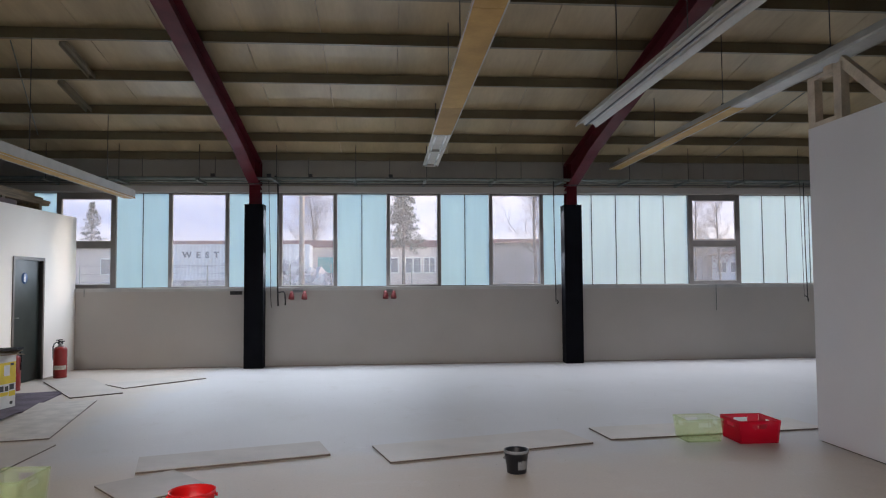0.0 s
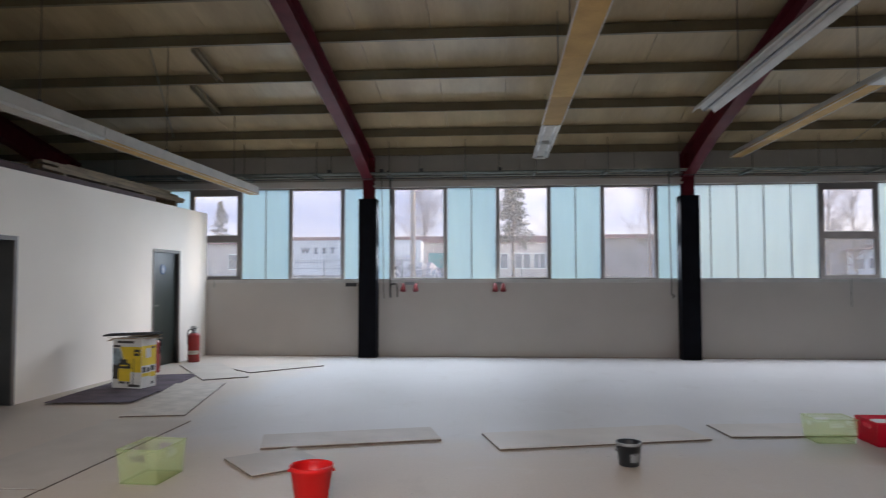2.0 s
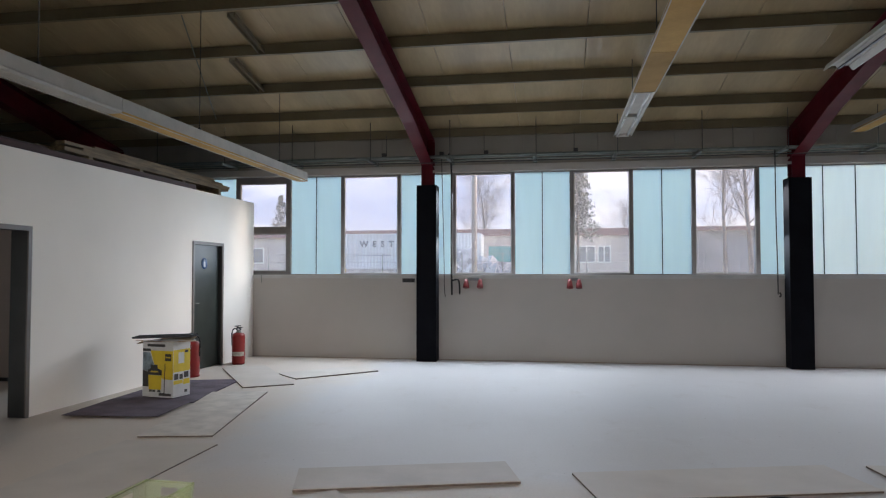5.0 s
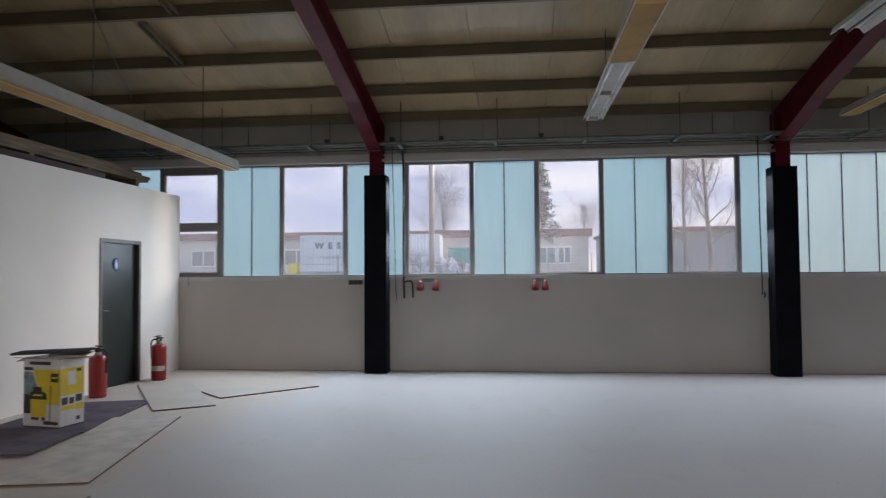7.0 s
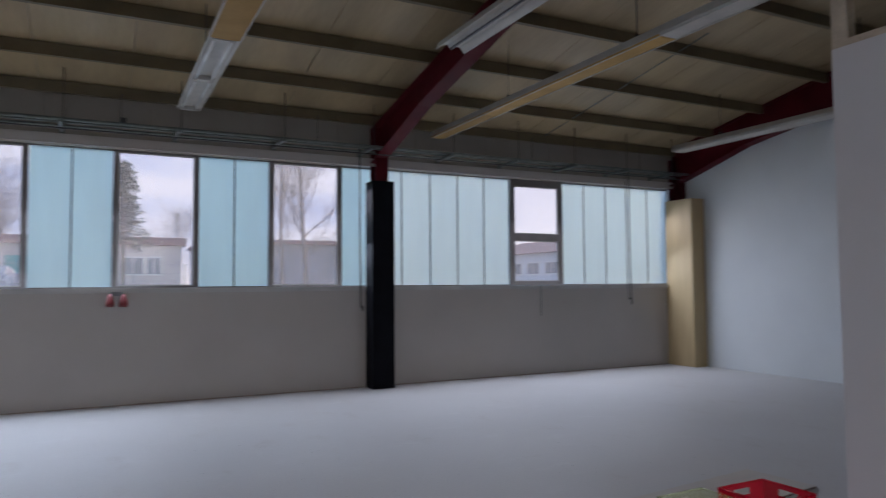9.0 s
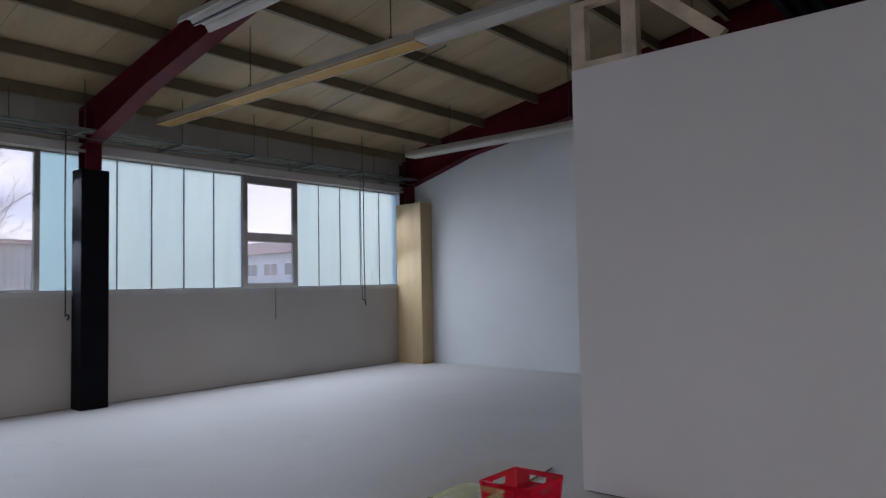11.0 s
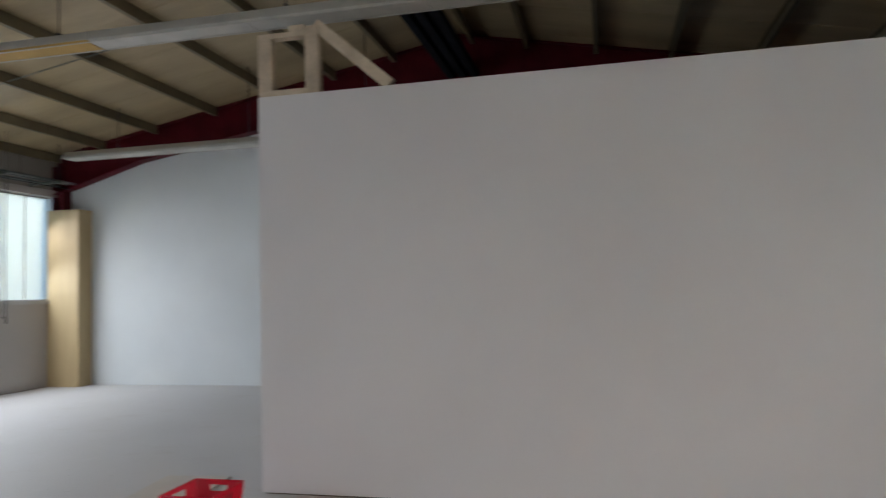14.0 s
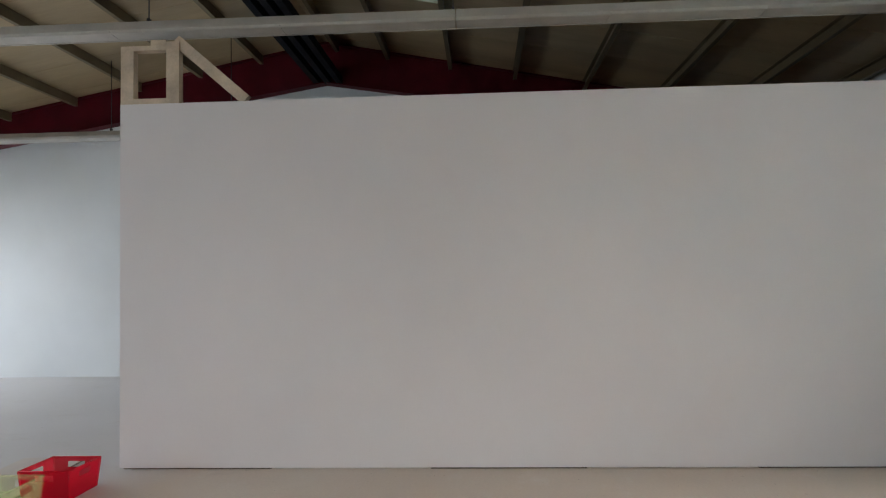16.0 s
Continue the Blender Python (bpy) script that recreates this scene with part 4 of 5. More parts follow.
# ---------------------------------------------------------------- cardboard box
def carton():
    root = thing("cardboard_box", "open yellow and white printed cardboard box under a dark panel", "cardboard box")
    W, D, H = 0.45, 0.30, 0.66
    t = 0.006
    front = boxes("front_face", M_CARD_W, [(0, W, 0, t, 0, H)], root)
    boxes("back_face", M_CARD_W, [(0, W, D - t, D, 0, H)], root)
    boxes("side_face", M_CARD_W, [(0, t, t + 0.0005, D - t - 0.0005, 0, H)], root)
    flank = boxes("side_face", M_CARD_W, [(W - t, W, t + 0.0005, D - t - 0.0005, 0, H)], root)
    boxes("bottom", M_CARD_K, [(t, W - t, t, D - t, 0.001, 0.006)], root)
    f = -0.0012
    def field(name, mat, outline, depth, label=""):
        bm = bmesh.new()
        prism(bm, outline, "y", f - 0.0014 * depth, -0.0002 - 0.0014 * depth)
        part(name, bm, mat, front, label)

    field("print_yellow", M_CARD_Y, [(0.115, 0.555), (W - 0.002, 0.555), (W - 0.002, 0.215), (0.30, 0.215), (0.185, 0.36)], 0, "yellow printed field")
    field("print_photo", M_CARD_G, [(0.004, 0.53), (0.108, 0.53), (0.182, 0.345), (0.10, 0.30), (0.004, 0.32)], 0, "grey-blue printed picture")
    field("print_dark", M_CARD_B, [(0.004, 0.318), (0.09, 0.298), (0.09, 0.12), (0.004, 0.12)], 0)
    field("print_band", M_CARD_B, [(0.004, 0.575), (0.115, 0.575), (0.125, 0.545), (0.004, 0.545)], 1)
    field("print_tank", M_CARD_Y, [(0.095, 0.09), (0.275, 0.09), (0.285, 0.26), (0.085, 0.26)], 0, "yellow printed tank of a machine")
    field("print_lid", M_CARD_B, [(0.075, 0.262), (0.29, 0.262), (0.285, 0.32), (0.225, 0.345), (0.225, 0.385), (0.125, 0.385), (0.125, 0.345), (0.08, 0.32)], 2, "dark printed lid of a machine")
    field("print_vent", M_CARD_Y, [(0.12, 0.295), (0.24, 0.295), (0.23, 0.312), (0.13, 0.312)], 3)
    field("print_hose", M_CARD_B, [(0.318, 0.05), (0.33, 0.05), (0.338, 0.40), (0.328, 0.40)], 1)
    field("print_nozzle", M_CARD_B, [(0.245, 0.02), (0.43, 0.02), (0.43, 0.05), (0.25, 0.055)], 2)
    for u in (0.10, 0.15, 0.225):
        field("print_wheel", M_CARD_B, [(u, 0.06), (u + 0.045, 0.06), (u + 0.045, 0.088), (u, 0.088)], 1)
    field("print_badge", M_CARD_B, [(0.335, 0.435), (0.425, 0.435), (0.425, 0.52), (0.335, 0.52)], 1)
    field("print_badge_line", M_CARD_Y, [(0.35, 0.47), (0.41, 0.47), (0.41, 0.485), (0.35, 0.485)], 2)
    field("print_logo_bar", M_CARD_B, [(0.07, 0.60), (0.33, 0.60), (0.33, 0.632), (0.07, 0.632)], 0, "dark printed bar")
    s0, s1 = W + 0.0002, W + 0.0014
    boxes("side_print_yellow", M_CARD_Y, [(s0, s1, 0.004, D - 0.004, 0.30, 0.565)], flank, "yellow printed field")
    for r in ((s0, s1, 0.02, 0.09, 0.21, 0.28), (s0, s1, 0.11, 0.17, 0.21, 0.27), (s0, s1, 0.19, 0.27, 0.22, 0.29), (s0, s1, 0.20, 0.25, 0.04, 0.075), (s0 + 0.0014, s1 + 0.0014, 0.20, 0.26, 0.52, 0.55)):
        boxes("side_print_picture", M_CARD_B, [r], flank)
    boxes("side_print_panel", M_CARD_W, [(s0 + 0.0014, s1 + 0.0014, 0.09, 0.19, 0.40, 0.53)], flank, "white printed panel")
    for r in ((s0, s1, 0.18, 0.292, 0.14, 0.205), (s0, s1, 0.01, 0.17, 0.155, 0.2)):
        boxes("side_print_field", M_CARD_Y, [r], flank)
    for nm, pts in (("flap", [(0, 0, H), (W, 0, H), (W - 0.01, -0.13, H + 0.02), (0.01, -0.13, H + 0.02)]), ("flap", [(W, 0, H), (W, D, H), (W + 0.12, D - 0.01, H - 0.01), (W + 0.12, 0.01, H + 0.01)]),
                    ("flap", [(0, 0, H), (0, D, H), (-0.11, D - 0.01, H - 0.04), (-0.11, 0.01, H - 0.04)]), ("flap", [(0, D, H), (W, D, H), (W, D + 0.12, H + 0.03), (0, D + 0.12, H + 0.03)])):
        bm = bmesh.new()
        lo = [bm.verts.new(p) for p in pts]
        hi = [bm.verts.new((p[0], p[1], p[2] + 0.005)) for p in pts]
        bm.faces.new(lo[::-1])
        bm.faces.new(hi)
        for i in range(4):
            bm.faces.new((lo[i], lo[(i + 1) % 4], hi[(i + 1) % 4], hi[i]))
        part(nm, bm, M_CARD_K, root)
    root.matrix_world = pose(-2.745, -4.20, 0.023, 0, 0, -10)
    return root


carton()
root = thing("dark_panel", "thin dark panel lying across the open cardboard box", "panel")
root.matrix_world = pose(-2.90, -4.10, 0.712, 0, -1.5, 14)
boxes("board", M_BLACK, [(0, 0.70, -0.14, 0.14, 0, 0.022)], root, bevel=0.003)
boxes("edge_lip", M_DARKBOARD, [(0.0, 0.70, -0.147, -0.1405, 0.002, 0.02)], root)


# ---------------------------------------------------------------- crates and buckets
def crate(w, d, h, mat, label, m):
    root = thing("plastic_crate", label, "crate", "plastic crates")
    t = 0.004
    ins = 0.02

    def wall(name, p, q, hole):
        """A leaning side from floor corner p to q with a grip hole near the rim."""
        (ax, ay), (bx, by) = p
        (cx, cy), (dx, dy) = q
        bm = bmesh.new()

        def at(u, v, off):
            x = (ax + (bx - ax) * u) * (1 - v) + (cx + (dx - cx) * u) * v
            y = (ay + (by - ay) * u) * (1 - v) + (cy + (dy - cy) * u) * v
            n = Vector((-(by - ay), bx - ax, 0)).normalized() * off
            return (x + n.x, y + n.y, 0.004 + (h - 0.004) * v)
        us = [0.03, 0.32, 0.68, 0.97]
        vs = [0.0, 0.60, 0.66, 0.86, 1.0]
        for i in range(3):
            for j in range(4):
                if hole and i == 1 and j == 2:
                    continue
                c = ((us[i], vs[j]), (us[i + 1], vs[j]), (us[i + 1], vs[j + 1]), (us[i], vs[j + 1]))
                lo = [bm.verts.new(at(u, v, 0)) for u, v in c]
                hi = [bm.verts.new(at(u, v, t)) for u, v in c]
                bm.faces.new(lo)
                bm.faces.new(hi[::-1])
                for k in range(4):
                    bm.faces.new((lo[k], lo[(k + 1) % 4], hi[(k + 1) % 4], hi[k]))
        bmesh.ops.remove_doubles(bm, verts=bm.verts, dist=0.0005)
        part(name, bm, mat, root)
    b = [(ins, ins), (w - ins, ins), (w - ins, d - ins), (ins, d - ins)]
    c = [(0, 0), (w, 0), (w, d), (0, d)]
    for k in range(4):
        wall("side", (b[k], b[(k + 1) % 4]), (c[k], c[(k + 1) % 4]), True)
    boxes("base", mat, [(ins + 0.005, w - ins - 0.005, ins + 0.005, d - ins - 0.005, 0.002, 0.007)], root)
    bm = bmesh.new()
    r = 0.007
    cor = [(0, 0, h), (w, 0, h), (w, d, h), (0, d, h)]
    for k in range(4):
        tube(bm, cor[k], cor[(k + 1) % 4], r, seg=8)
    part("rim", bm, mat, root)
    for k in range(4):
        bm = bmesh.new()
        tube(bm, (b[k][0], b[k][1], 0.004), (c[k][0], c[k][1], h), 0.007, seg=8)
        part("corner_post", bm, mat, root)
    bm = bmesh.new()
    for k in range(4):
        tube(bm, (*b[k], 0.007), (*b[(k + 1) % 4], 0.007), 0.006, seg=6)
    part("foot_rim", bm, mat, root)
    root.matrix_world = m
    return root


crate(0.405, 0.37, 0.212, M_REDPLASTIC, "red see-through plastic crate standing near the partition", pose(5.75, -6.885, 0.001, 0, 0, 0.5))
crate(0.37, 0.29, 0.215, M_GREENPLASTIC, "lime-green see-through plastic crate beside a red one", pose(5.285, -6.775, 0.001, 0, 0, 2))
crate(0.32, 0.40, 0.25, M_GREENPLASTIC, "lime-green see-through plastic crate standing alone", pose(-0.29, -8.40, 0.001, 0, 0, -3))


def bucket(r0, r1, h, mat, inner, label, m, band=None):
    root = thing("bucket", label, "bucket", "buckets")
    bm = bmesh.new()
    lathe(bm, [(0.0, 0.004), (r0 - 0.004, 0.0), (r0, 0.004), (r1, h - 0.03), (r1 + 0.006, h - 0.028), (r1 + 0.007, h), (r1 - 0.001, h), (r1 - 0.004, h - 0.02), (r0 - 0.002, 0.01), (0.0, 0.01)], 36)
    shell = part("body", bm, mat, root)
    if inner:
        bm = bmesh.new()
        lathe(bm, [(0.0, 0.5 * h), (r0 + 0.5 * (r1 - r0) - 0.003, 0.5 * h)], 30)
        part("contents", bm, inner, root, "dark paint inside")
    if band:
        bm = bmesh.new()
        lathe(bm, [(r1 + 0.008, h - 0.022), (r1 + 0.010, h - 0.018), (r1 + 0.010, h - 0.002), (r1 + 0.0075, h + 0.001)], 36)
        part("rim_band", bm, band, shell, "pale grey rim")
        bm = bmesh.new()
        for k in range(8):
            a0, a1 = radians(-118 + 8 * k), radians(-110 + 8 * k)
            ra, rb = r0 + (r1 - r0) * 0.2 + 0.0015, r0 + (r1 - r0) * 0.7 + 0.0015
            bm.faces.new([bm.verts.new((r * math.cos(a), r * math.sin(a), z)) for a, r, z in ((a0, ra, 0.2 * h), (a1, ra, 0.2 * h), (a1, rb, 0.7 * h), (a0, rb, 0.7 * h))])
        part("label_plate", bm, band, shell, "grey printed label")
    bm = bmesh.new()
    pts = []
    for k in range(13):
        a = math.pi * k / 12
        pts.append(((r1 + 0.012) * math.cos(a), (r1 + 0.012) * math.sin(a) * 0.93, h - 0.035 - 0.06 * math.sin(a)))
    for p, q in zip(pts, pts[1:]):
        tube(bm, p, q, 0.003, seg=6)
    part("handle", bm, M_BRASS, root, "thin wire handle hanging down")
    for s in (-1, 1):
        bm = bmesh.new()
        tube(bm, (s * (r1 + 0.002), 0, h - 0.035), (s * (r1 + 0.016), 0, h - 0.035), 0.010, seg=10)
        part("lug", bm, mat, shell)
    root.matrix_world = m
    return root


bucket(0.078, 0.094, 0.185, M_PAINT, M_CABLE, "small black paint bucket with a grey rim on the floor", pose(3.49, -7.59, 0.001, 0, 0, 25), M_GREYPL)
bucket(0.10, 0.135, 0.27, M_BUCKET, None, "bright red plastic bucket standing on the floor", pose(1.24, -8.76, 0.001, 0, 0, 10))

# ---------------------------------------------------------------- timber on the partition
root = thing("timber_stub_frame", "pale sawn timber frame on top of the partition", "timber frame")
z0 = QZ + 0.001
for nm, r in (("bottom_plate", (QX + 0.005, QX + 0.085, -7.30, -6.80, z0, z0 + 0.045)), ("top_plate", (QX + 0.005, QX + 0.085, -7.19, -6.80, 3.475, 3.515)),
              ("post", (QX + 0.005, QX + 0.085, -6.91, -6.80, z0 + 0.046, 3.474)), ("post", (QX + 0.005, QX + 0.085, -7.30, -7.192, z0 + 0.046, 3.545)),
              ("block", (QX + 0.0, QX + 0.085, -7.19, -7.06, 3.5155, 3.56))):
    boxes(nm, M_TIMBER, [r], root, bevel=0.003)
bm = bmesh.new()
a, b = Vector((QX + 0.05, -7.265, 3.565)), Vector((QX + 0.05, -7.86, 3.035))
m = look(a, b)
box(bm, -0.03, 0.03, -0.045, 0.045, -(b - a).length, 0, m)
part("brace", bm, M_TIMBER, root)
boxes("plate", M_TIMBER, [(QX + 0.12, 9.5, -7.30, -7.22, QZ - 0.10, QZ - 0.04)], root)
# shadow gap battens under the partition boards
for k, (ya, yb) in enumerate(((-8.06, -6.83), (-9.33, -8.09), (-10.6, -9.36), (-11.9, -10.63), (-13.2, -11.93), (-14.6, -13.23))):
    bt = boxes("floor_batten", M_EDGE if k % 2 == 0 else M_SHEET, [(QX + 0.012, QX + 0.09, ya, yb, 0.0, 0.0115)])
    tagged(bt, "thin batten under the boarded partition", "batten", "floor battens")

# timber stacked on the side room
M_REDTIMBER = material("dark_red_timber", (0.06, 0.018, 0.014), 0.7, vary=0.25, scale=4, fine=40, bump=0.2, stretch=(4, 0.5, 4))
tagged(boxes("timber_beam", M_REDTIMBER, [(-3.43, -3.33, -6.42, -1.95, RT + 0.001, RT + 0.085)], bevel=0.004), "dark red painted beam lying along the wall top", "beam")
tagged(boxes("timber_beam", M_REDTIMBER, [(-3.66, -3.47, -5.85, -4.95, RT + 0.001, RT + 0.14)], bevel=0.006), "short dark red beam lying beside stacked planks", "beam")
for x in (-3.75,):
    for y in (-4.25, -3.2, -2.1, -0.95):
        bm = bmesh.new()
        box(bm, x - 0.42, x + 0.30, y - 0.04, y + 0.04, RT + 0.001, RT + 0.15)
        tagged(part("timber_bearer", bm, M_OLDTIMBER, None, bevel=0.004), "short brown bearer under stacked planks", "bearer", "timber bearers")
for k, (x, w, ya, yb, z, h, turn) in enumerate(((-3.56, 0.16, -4.7, -0.55, 0.092, 0.05, 0.5), (-3.74, 0.16, -4.9, -0.70, 0.092, 0.05, -0.2), (-3.93, 0.16, -4.6, -0.85, 0.092, 0.05, 0.2),
                                                (-3.60, 0.14, -4.3, -0.42, 0.144, 0.045, 0.3), (-3.80, 0.14, -4.5, -0.65, 0.144, 0.045, -0.4), (-3.62, 0.12, -4.6, -0.60, 0.191, 0.04, 0.6), (-3.82, 0.14, -4.4, -1.0, 0.191, 0.05, 0.4),
                                                (-3.70, 0.12, -3.9, -0.8, 0.245, 0.04, -0.5))):
    bm = bmesh.new()
    m = pose(x, (ya + yb) / 2, RT + 0.06 + z, 0, 0, turn)
    L = (yb - ya) / 2
    box(bm, -w / 2, w / 2, -L, L, 0, h, m)
    tagged(part("timber_plank", bm, M_OLDTIMBER, None, bevel=0.004), "weathered brown plank stacked on the side room", "plank", "stacked planks")


# ---------------------------------------------------------------- stair
def stair():
    root = thing("open_stair", "open stair with oak treads and thick black stringers", "stair")
    rise, run = 0.192, 0.198
    n = 13
    x0 = -2.58
    for y in (-6.74, -7.56):
        bm = bmesh.new()
        xe, ze = x0 - run * n, rise * n
        prism(bm, [(x0 + 0.02, 0.0), (x0 + 0.03, 0.10), (xe + 0.03, ze + 0.22), (xe - 0.15, ze + 0.22), (xe - 0.15, ze + 0.02), (x0 - 0.27, 0.0)], "y", y, y + 0.06)
        part("stringer", bm, M_BLACK, root, bevel=0.004)
    for k in range(n):
        z = rise * (k + 1)
        x = x0 - run * k - 0.02
        boxes("tread", M_OAK, [(x - 0.25, x, -7.499, -6.741, z - 0.04, z)], root, "brown oak tread", bevel=0.005)
    return root


stair()


# ---------------------------------------------------------------- outside
def letters(text, size, m, mat, name, parent):
    cu = bpy.data.curves.new("t", "FONT")
    cu.body = text
    cu.size = size
    cu.extrude = 0.004
    cu.offset = 0.026
    cu.space_character = 2.1
    ob = new("t", cu)
    me = bpy.data.meshes.new_from_object(ob)
    bpy.data.objects.remove(ob)
    me.materials.clear()
    me.materials.append(mat)
    o = new(name, me)
    o.parent = parent
    o.matrix_basis = m
    return o


def container():
    root = thing("shipping_container", "pale blue-grey shipping container lettered WEST", "container")
    xa, xb, y, z0, z1 = -13.4, -3.2, 38.0, GZ + 0.55, GZ + 3.15
    bm = bmesh.new()
    n = 40
    w = (xb - xa - 0.3) / n
    prof = [(xa + 0.15, y + 0.06)]
    for k in range(n):
        u = xa + 0.15 + k * w
        prof += [(u + 0.15 * w, y + 0.06), (u + 0.35 * w, y + 0.035), (u + 0.65 * w, y + 0.035), (u + 0.85 * w, y + 0.06)]
    prof += [(xb - 0.15, y + 0.06), (xb - 0.15, y + 0.10), (xa + 0.15, y + 0.10)]
    prism(bm, prof, "z", z0 + 0.15, z1 - 0.12)
    wall = part("side_wall", bm, M_CONTAINER, root)
    boxes("body", M_CONTAINER, [(xa + 0.05, xb - 0.05, y + 0.11, y + 2.4, z0 + 0.05, z1 - 0.02)], root)
    boxes("rail", M_CONTAINER, [(xa, xb, y - 0.02, y + 0.09, z0, z0 + 0.149)], root)
    boxes("rail", M_CONTAINER, [(xa, xb, y - 0.02, y + 0.09, z1 - 0.119, z1)], root)
    boxes("corner_post", M_CONTAINER, [(xa, xa + 0.149, y - 0.03, y + 0.12, z0 + 0.15, z1 - 0.12)], root)
    boxes("corner_post", M_CONTAINER, [(xb - 0.149, xb, y - 0.03, y + 0.12, z0 + 0.15, z1 - 0.12)], root)
    boxes("support", M_RUBBLE, [(xa + 0.2, xb - 0.2, y + 0.2, y + 2.2, GZ + 0.001, z0 - 0.001)], root)
    letters("WEST", 0.61, pose(-12.3, y + 0.02, GZ + 2.18, 90, 0, 0), M_LETTER, "lettering", wall)["label"] = "dark grey letters WEST"
    boxes("print_line", M_LETTER, [(-12.8, -9.9, y - 0.014, y - 0.006, GZ + 1.50, GZ + 1.53)], wall)


container()
root = thing("utility_cabinet", "small ochre yellow utility cabinet beside the container", "cabinet")
boxes("body", M_CARD_Y, [(-14.25, -13.5, 37.9, 38.5, GZ + 0.02, GZ + 1.15)], root, bevel=0.02)
boxes("door", M_CARD_Y, [(-14.2, -13.55, 37.87, 37.899, GZ + 0.12, GZ + 1.1)], root)
boxes("plinth", M_RUBBLE, [(-14.3, -13.45, 37.85, 38.55, GZ, GZ + 0.019)], root)


def low_building():
    root = thing("low_building", "long pale low building with a red-brown roof edge", "building")
    xa, xb, y, top = -34.0, 8.2, 48.0, GZ + 3.42
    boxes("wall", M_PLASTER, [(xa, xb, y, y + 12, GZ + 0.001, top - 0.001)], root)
    boxes("fascia", M_FASCIA, [(xa - 0.3, xb + 0.3, y - 0.35, y + 12.3, top, top + 0.6)], root, "red-brown roof edge")
    for k, x in enumerate((-30.5, -26.5, -22, -18, -0.5, 2.0, 4.0, 5.65)):
        w = 2.2 if x < 1 else 1.5 if x < 5 else 1.1
        win = boxes("window", M_WHITE, [(x, x + w, y - 0.06, y - 0.002, GZ + 1.1, GZ + 2.55)], root, "white-framed window")
        boxes("pane", M_DARKGLASS, [(x + 0.09, x + w / 2 - 0.05, y - 0.075, y - 0.061, GZ + 1.2, GZ + 2.45)], win)
        boxes("pane", M_DARKGLASS, [(x + w / 2 + 0.05, x + w - 0.09, y - 0.075, y - 0.061, GZ + 1.2, GZ + 2.45)], win)
    boxes("gate", M_TEAL, [(-3.6, -1.2, y - 0.05, y - 0.002, GZ + 0.05, GZ + 2.55)], root, "teal painted gate")


low_building()
root = thing("grey_shed", "grey metal-clad industrial shed in the distance", "building")
boxes("wall", M_CLADGREY, [(12.5, 52.0, 62.5, 80.0, GZ + 0.001, 5.9)], root)
boxes("roof", M_FASCIA, [(12.2, 52.3, 61.6, 80.4, 5.901, 6.3)], root)
for k in range(66):
    boxes("rib", M_CLADGREY, [(12.6 + 0.58 * k, 12.66 + 0.58 * k, 62.45, 62.499, GZ + 0.05, 5.85)], root)
root = thing("gabled_shed", "pale grey-blue shed with a red roof", "building")
bm = bmesh.new()
boxes("wall", M_CONTAINER, [(39.0, 60.0, 33.0, 62.0, GZ + 0.001, 4.4)], root)
prism(bm, [(38.4, 4.41), (49.5, 6.6), (60.6, 4.41)], "y", 32.5, 62.5)
part("roof", bm, M_FASCIA, root, "pale red pitched roof")
for k in range(9):
    w = boxes("window", M_WHITE, [(38.94, 38.995, 34.5 + 3 * k, 36.6 + 3 * k, 2.4, 3.6)], root)
    boxes("pane", M_DARKGLASS, [(38.925, 38.939, 34.6 + 3 * k, 35.5 + 3 * k, 2.5, 3.5)], w)
    boxes("pane", M_DARKGLASS, [(38.925, 38.939, 35.6 + 3 * k, 36.5 + 3 * k, 2.5, 3.5)], w)

root = thing("lamp_post", "grey steel lamp post outside the window", "lamp post")
bm = bmesh.new()
tube(bm, (-0.62, 12.0, GZ), (-0.62, 12.0, 9.0), 0.10, 0.08, seg=14)
part("pole", bm, M_POST, root)
bm = bmesh.new()
tube(bm, (-0.62, 12.0, 8.95), (-0.62, 13.2, 9.2), 0.04, seg=10)
box(bm, -0.72, -0.52, 13.2, 13.8, 9.12, 9.24)
part("arm", bm, M_POST, root)

# heap of pale rubble and scrap
rng = random.Random(4)
bm = bmesh.new()
for k in range(170):
    u, v = rng.uniform(-1, 1), rng.uniform(-1, 1)
    hmax = 2.1 * max(0.05, 1 - abs(u) ** 1.4) * max(0.2, 1 - abs(v))
    p = Vector((-3.9 + 3.2 * u, 34 + 1.6 * v, GZ + rng.uniform(0.02, 1) * hmax))
    m = Matrix.Translation(p) @ Euler([rng.uniform(0, 6.28) for _ in range(3)]).to_matrix().to_4x4()
    a, b, c = rng.uniform(0.15, 0.9), rng.uniform(0.1, 0.45), rng.uniform(0.03, 0.25)
    box(bm, -a, a, -b, b, -c, c, m)
tagged(part("rubble_heap", bm, M_RUBBLE), "heap of pale rubble and scrap boards", "rubble", kind="stuff")

# fence in front of the container
for i, (xa, xb, y) in enumerate(((-16.0, 9.0, 30.0),)):
    root = thing("wire_fence", "low wire fence with thin posts", "fence")
    for k in range(11):
        bm = bmesh.new()
        x = xa + (xb - xa) * k / 10
        tube(bm, (x, y, GZ), (x, y, GZ + 1.45), 0.03, seg=8)
        part("post", bm, M_STEEL, root)
    for z in (0.4, 0.9, 1.4):
        bm = bmesh.new()
        tube(bm, (xa, y, GZ + z), (xb, y, GZ + z), 0.008, seg=5)
        part("wire", bm, M_STEEL, root)


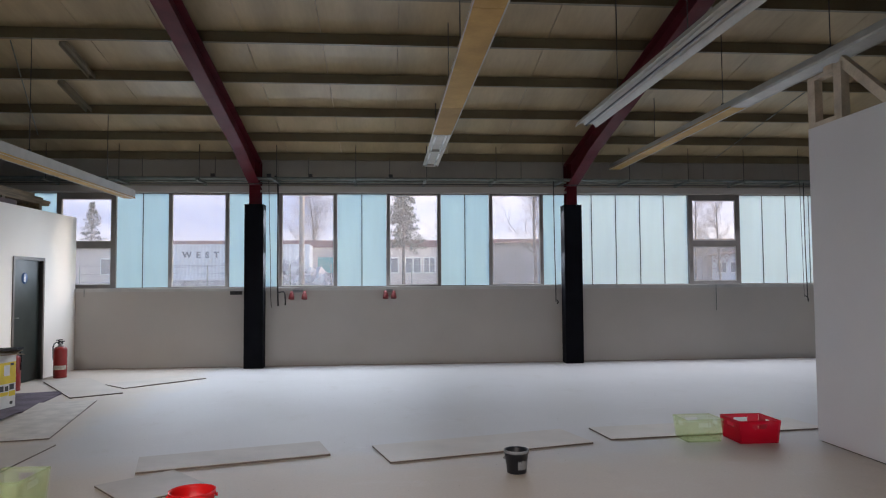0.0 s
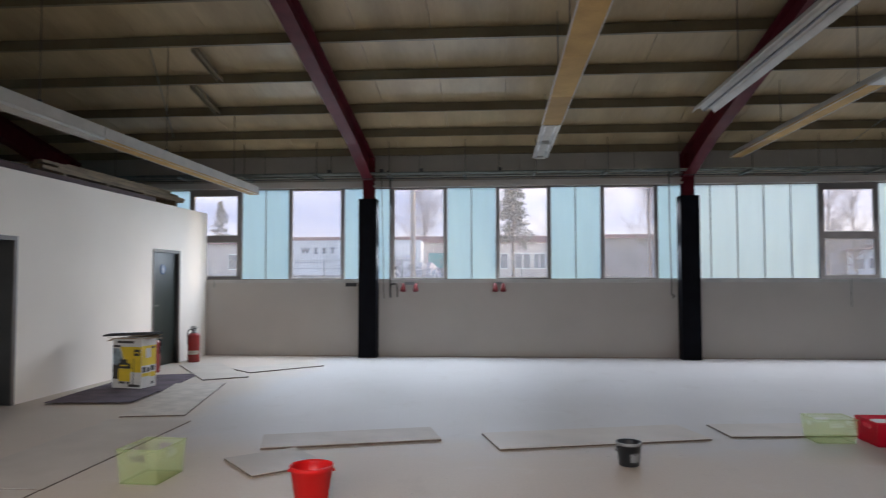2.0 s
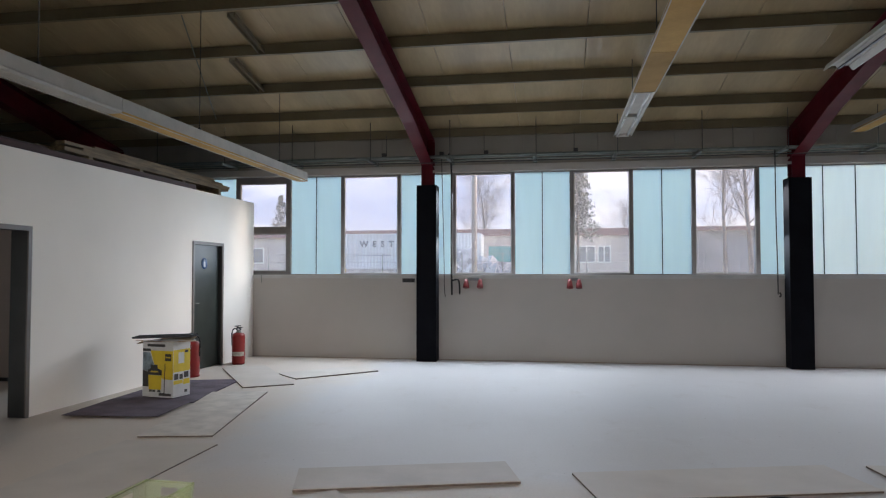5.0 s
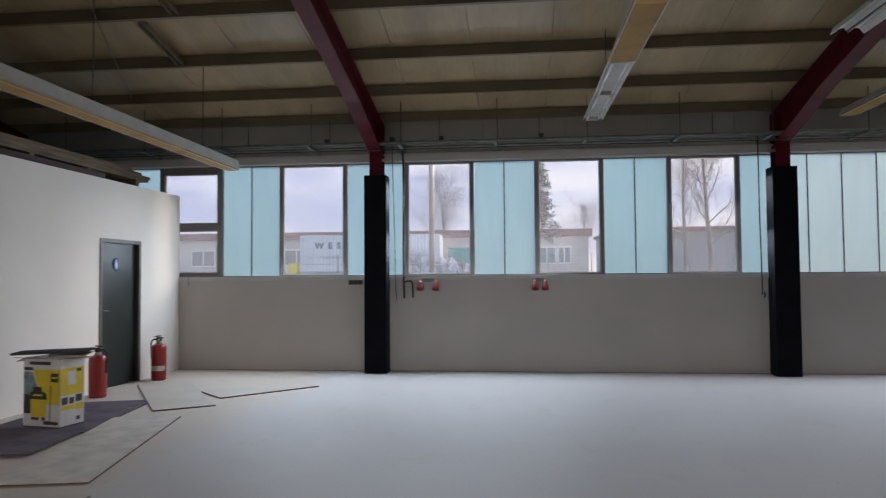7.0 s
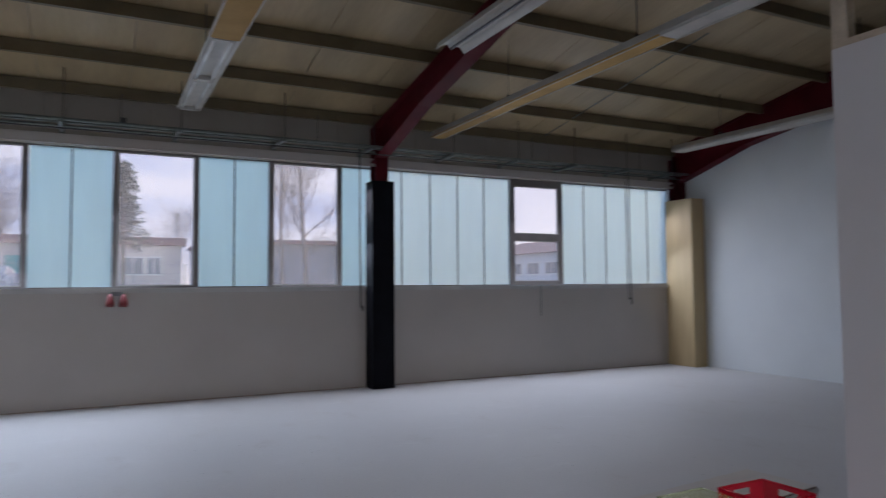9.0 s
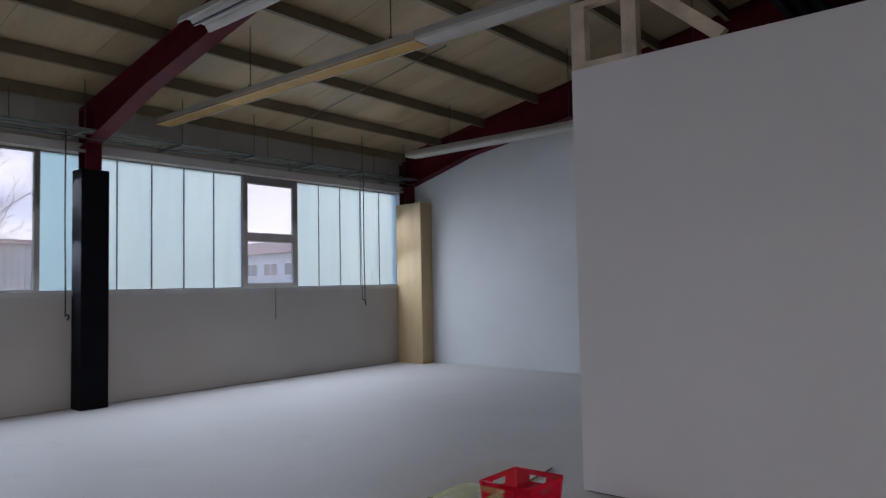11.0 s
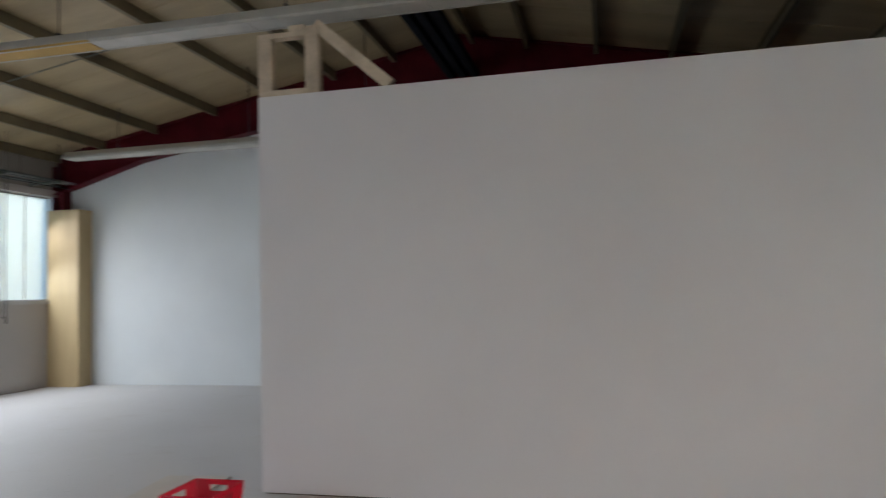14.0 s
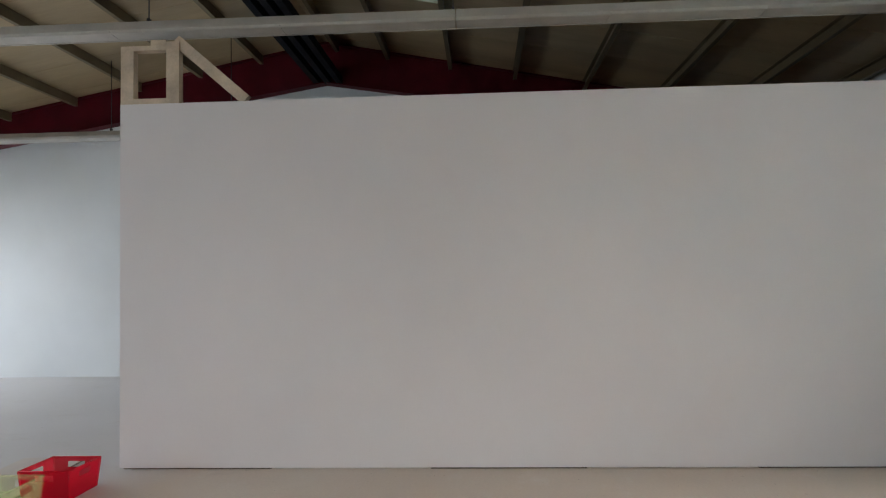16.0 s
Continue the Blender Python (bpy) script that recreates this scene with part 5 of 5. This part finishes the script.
# ---------------------------------------------------------------- trees
def bare_tree(x, y, h, seed, mat, label, reach=0.26, start=0.12, rise=(35, 60), thick=0.009, nodes=16, whorl=4, round_top=0.7):
    """A straight tapered trunk, side branches in loose whorls, twigs on the branches, fine twigs on those."""
    rng = random.Random(seed)
    root = thing("bare_tree", label, "tree", "bare trees")
    root.matrix_world = pose(x, y, GZ)
    tb, cb = bmesh.new(), bmesh.new()

    def shoot(p, d, length, r, level):
        n = (5, 3, 2)[level]
        for k in range(n):
            d = (d + Vector([rng.gauss(0, 0.13) for _ in range(3)]) + Vector((0, 0, 0.05))).normalized()
            q = p + d * (length / n)
            r2 = max(0.004, r * 0.78)
            tube(cb, p, q, r, r2, seg=4 if level == 0 else 3, cap=False)
            if level < 2:
                for _ in range(3 if level == 0 else 2):
                    a = d.cross(Vector((rng.gauss(0, 1), rng.gauss(0, 1), rng.gauss(0, 1)))).normalized()
                    nd = (d * rng.uniform(0.6, 1.0) + a * rng.uniform(0.5, 0.9)).normalized()
                    shoot(q, nd, length * rng.uniform(0.3, 0.55) * (1 - 0.5 * k / n), max(0.004, r2 * 0.55), level + 1)
            p, r = q, r2
    p, d, r = Vector((0, 0, -0.05)), Vector((0, 0, 1)), h * thick
    for k in range(nodes):
        d = (d + Vector((rng.gauss(0, 0.025), rng.gauss(0, 0.025), 0.04))).normalized()
        q = p + d * (h / nodes)
        r2 = h * thick * (1 - 0.93 * (k + 1) / nodes)
        tube(tb, p, q, r, r2, seg=9, cap=False)
        f = (k + 1) / nodes
        if f > start:
            for _ in range(whorl):
                a, e = rng.uniform(0, 6.283), radians(rng.uniform(*rise))
                nd = Vector((math.cos(a) * math.cos(e), math.sin(a) * math.cos(e), math.sin(e)))
                L = h * reach * ((1 - f) ** round_top + 0.12) * rng.uniform(0.6, 1.15)
                shoot(p + (q - p) * rng.random(), nd, L, max(0.008, r2 * rng.uniform(0.25, 0.42)), 0)
        p, r = q, r2
    part("trunk", tb, mat, root)
    part("crown", cb, mat, root, "bare twigs")
    return root


bare_tree(-5.0, 60, 10.0, 11, M_BARK, "leafless tree behind the low building", 0.68, 0.2, (42, 76), 0.013, 9, 5, 0.35)
bare_tree(9.1, 64, 7.4, 23, M_BARK, "small round leafless tree behind the low building", 0.66, 0.25, (28, 75), 0.013, 8, 5, 0.4)
bare_tree(12.5, 33, 14.0, 31, M_BIRCH, "bare birch with thin spreading twigs", 0.32, 0.14, (38, 62), whorl=3)
bare_tree(14.1, 33.3, 15.5, 47, M_BIRCH, "bare birch with a thicker trunk", 0.32, 0.14, (38, 62), 0.0105, whorl=3)
bare_tree(34.0, 50, 11.0, 53, M_BIRCH, "thin leafless tree beyond the yard", 0.24)
bare_tree(27.0, 40, 11.0, 71, M_BIRCH, "thin leafless tree beyond the yard", 0.24)
bare_tree(-21.5, 62, 4.6, 61, M_BARK, "leafless tree far behind the container", 0.5, 0.2, (40, 70), 0.014, 8, 3, 0.4)
bare_tree(-14.5, 66, 6.0, 67, M_BARK, "leafless tree far behind the container", 0.5, 0.2, (40, 70), 0.014, 8, 3, 0.4)


def conifer(x, y, h, r, seed, bare, label, tip=0.08, n=2600, leaf=0.11):
    """Trunk, limbs and many small needle tufts with gaps."""
    rng = random.Random(seed)
    root = thing("conifer", label, "tree", "conifers")
    root.matrix_world = pose(x, y, GZ)
    bm = bmesh.new()
    tube(bm, (0, 0, -0.05), (0, 0, h), h * 0.016, 0.02, seg=8)
    part("trunk", bm, M_BARK, root)
    lb, cb = bmesh.new(), bmesh.new()
    limbs = []
    for k in range(70):
        f = k / 69
        z = h * (bare + (1 - bare) * f * 0.98)
        a = k * 2.4 + rng.uniform(-0.4, 0.4)
        L = r * (tip + (1 - tip) * (1 - f) ** 0.75) * rng.uniform(0.6, 1.1)
        e = Vector((L * math.cos(a), L * math.sin(a), L * rng.uniform(-0.35, 0.15)))
        tube(lb, (0, 0, z), Vector((0, 0, z)) + e, 0.03 * (1 - 0.7 * f), 0.008, seg=4, cap=False)
        limbs.append((z, e))
    for _ in range(n):
        z, e = rng.choice(limbs)
        u = rng.uniform(0.25, 1.05)
        c = Vector((0, 0, z)) + e * u + Vector([rng.gauss(0, 0.11) for _ in range(3)])
        q = Euler([rng.uniform(0, 6.28) for _ in range(3)]).to_quaternion()
        s = leaf * rng.uniform(0.6, 1.5)
        vs = [cb.verts.new(c + q @ Vector(p)) for p in ((-s, -s * 0.35, 0), (s, -s * 0.35, 0.02), (s * 0.8, s * 0.4, 0), (-s * 0.8, s * 0.35, 0.03))]
        cb.faces.new(vs)
    part("limbs", lb, M_BARK, root)
    part("crown", cb, M_NEEDLE, root, "dark needle tufts")
    return root


conifer(3.5, 30.6, 6.9, 1.5, 5, 0.36, "tall dark pine outside the window", 0.14, 4200, 0.06)
conifer(-27.7, 60, 8.8, 2.3, 8, 0.1, "spruce with an even pointed crown", 0.02, 2400, 0.085)
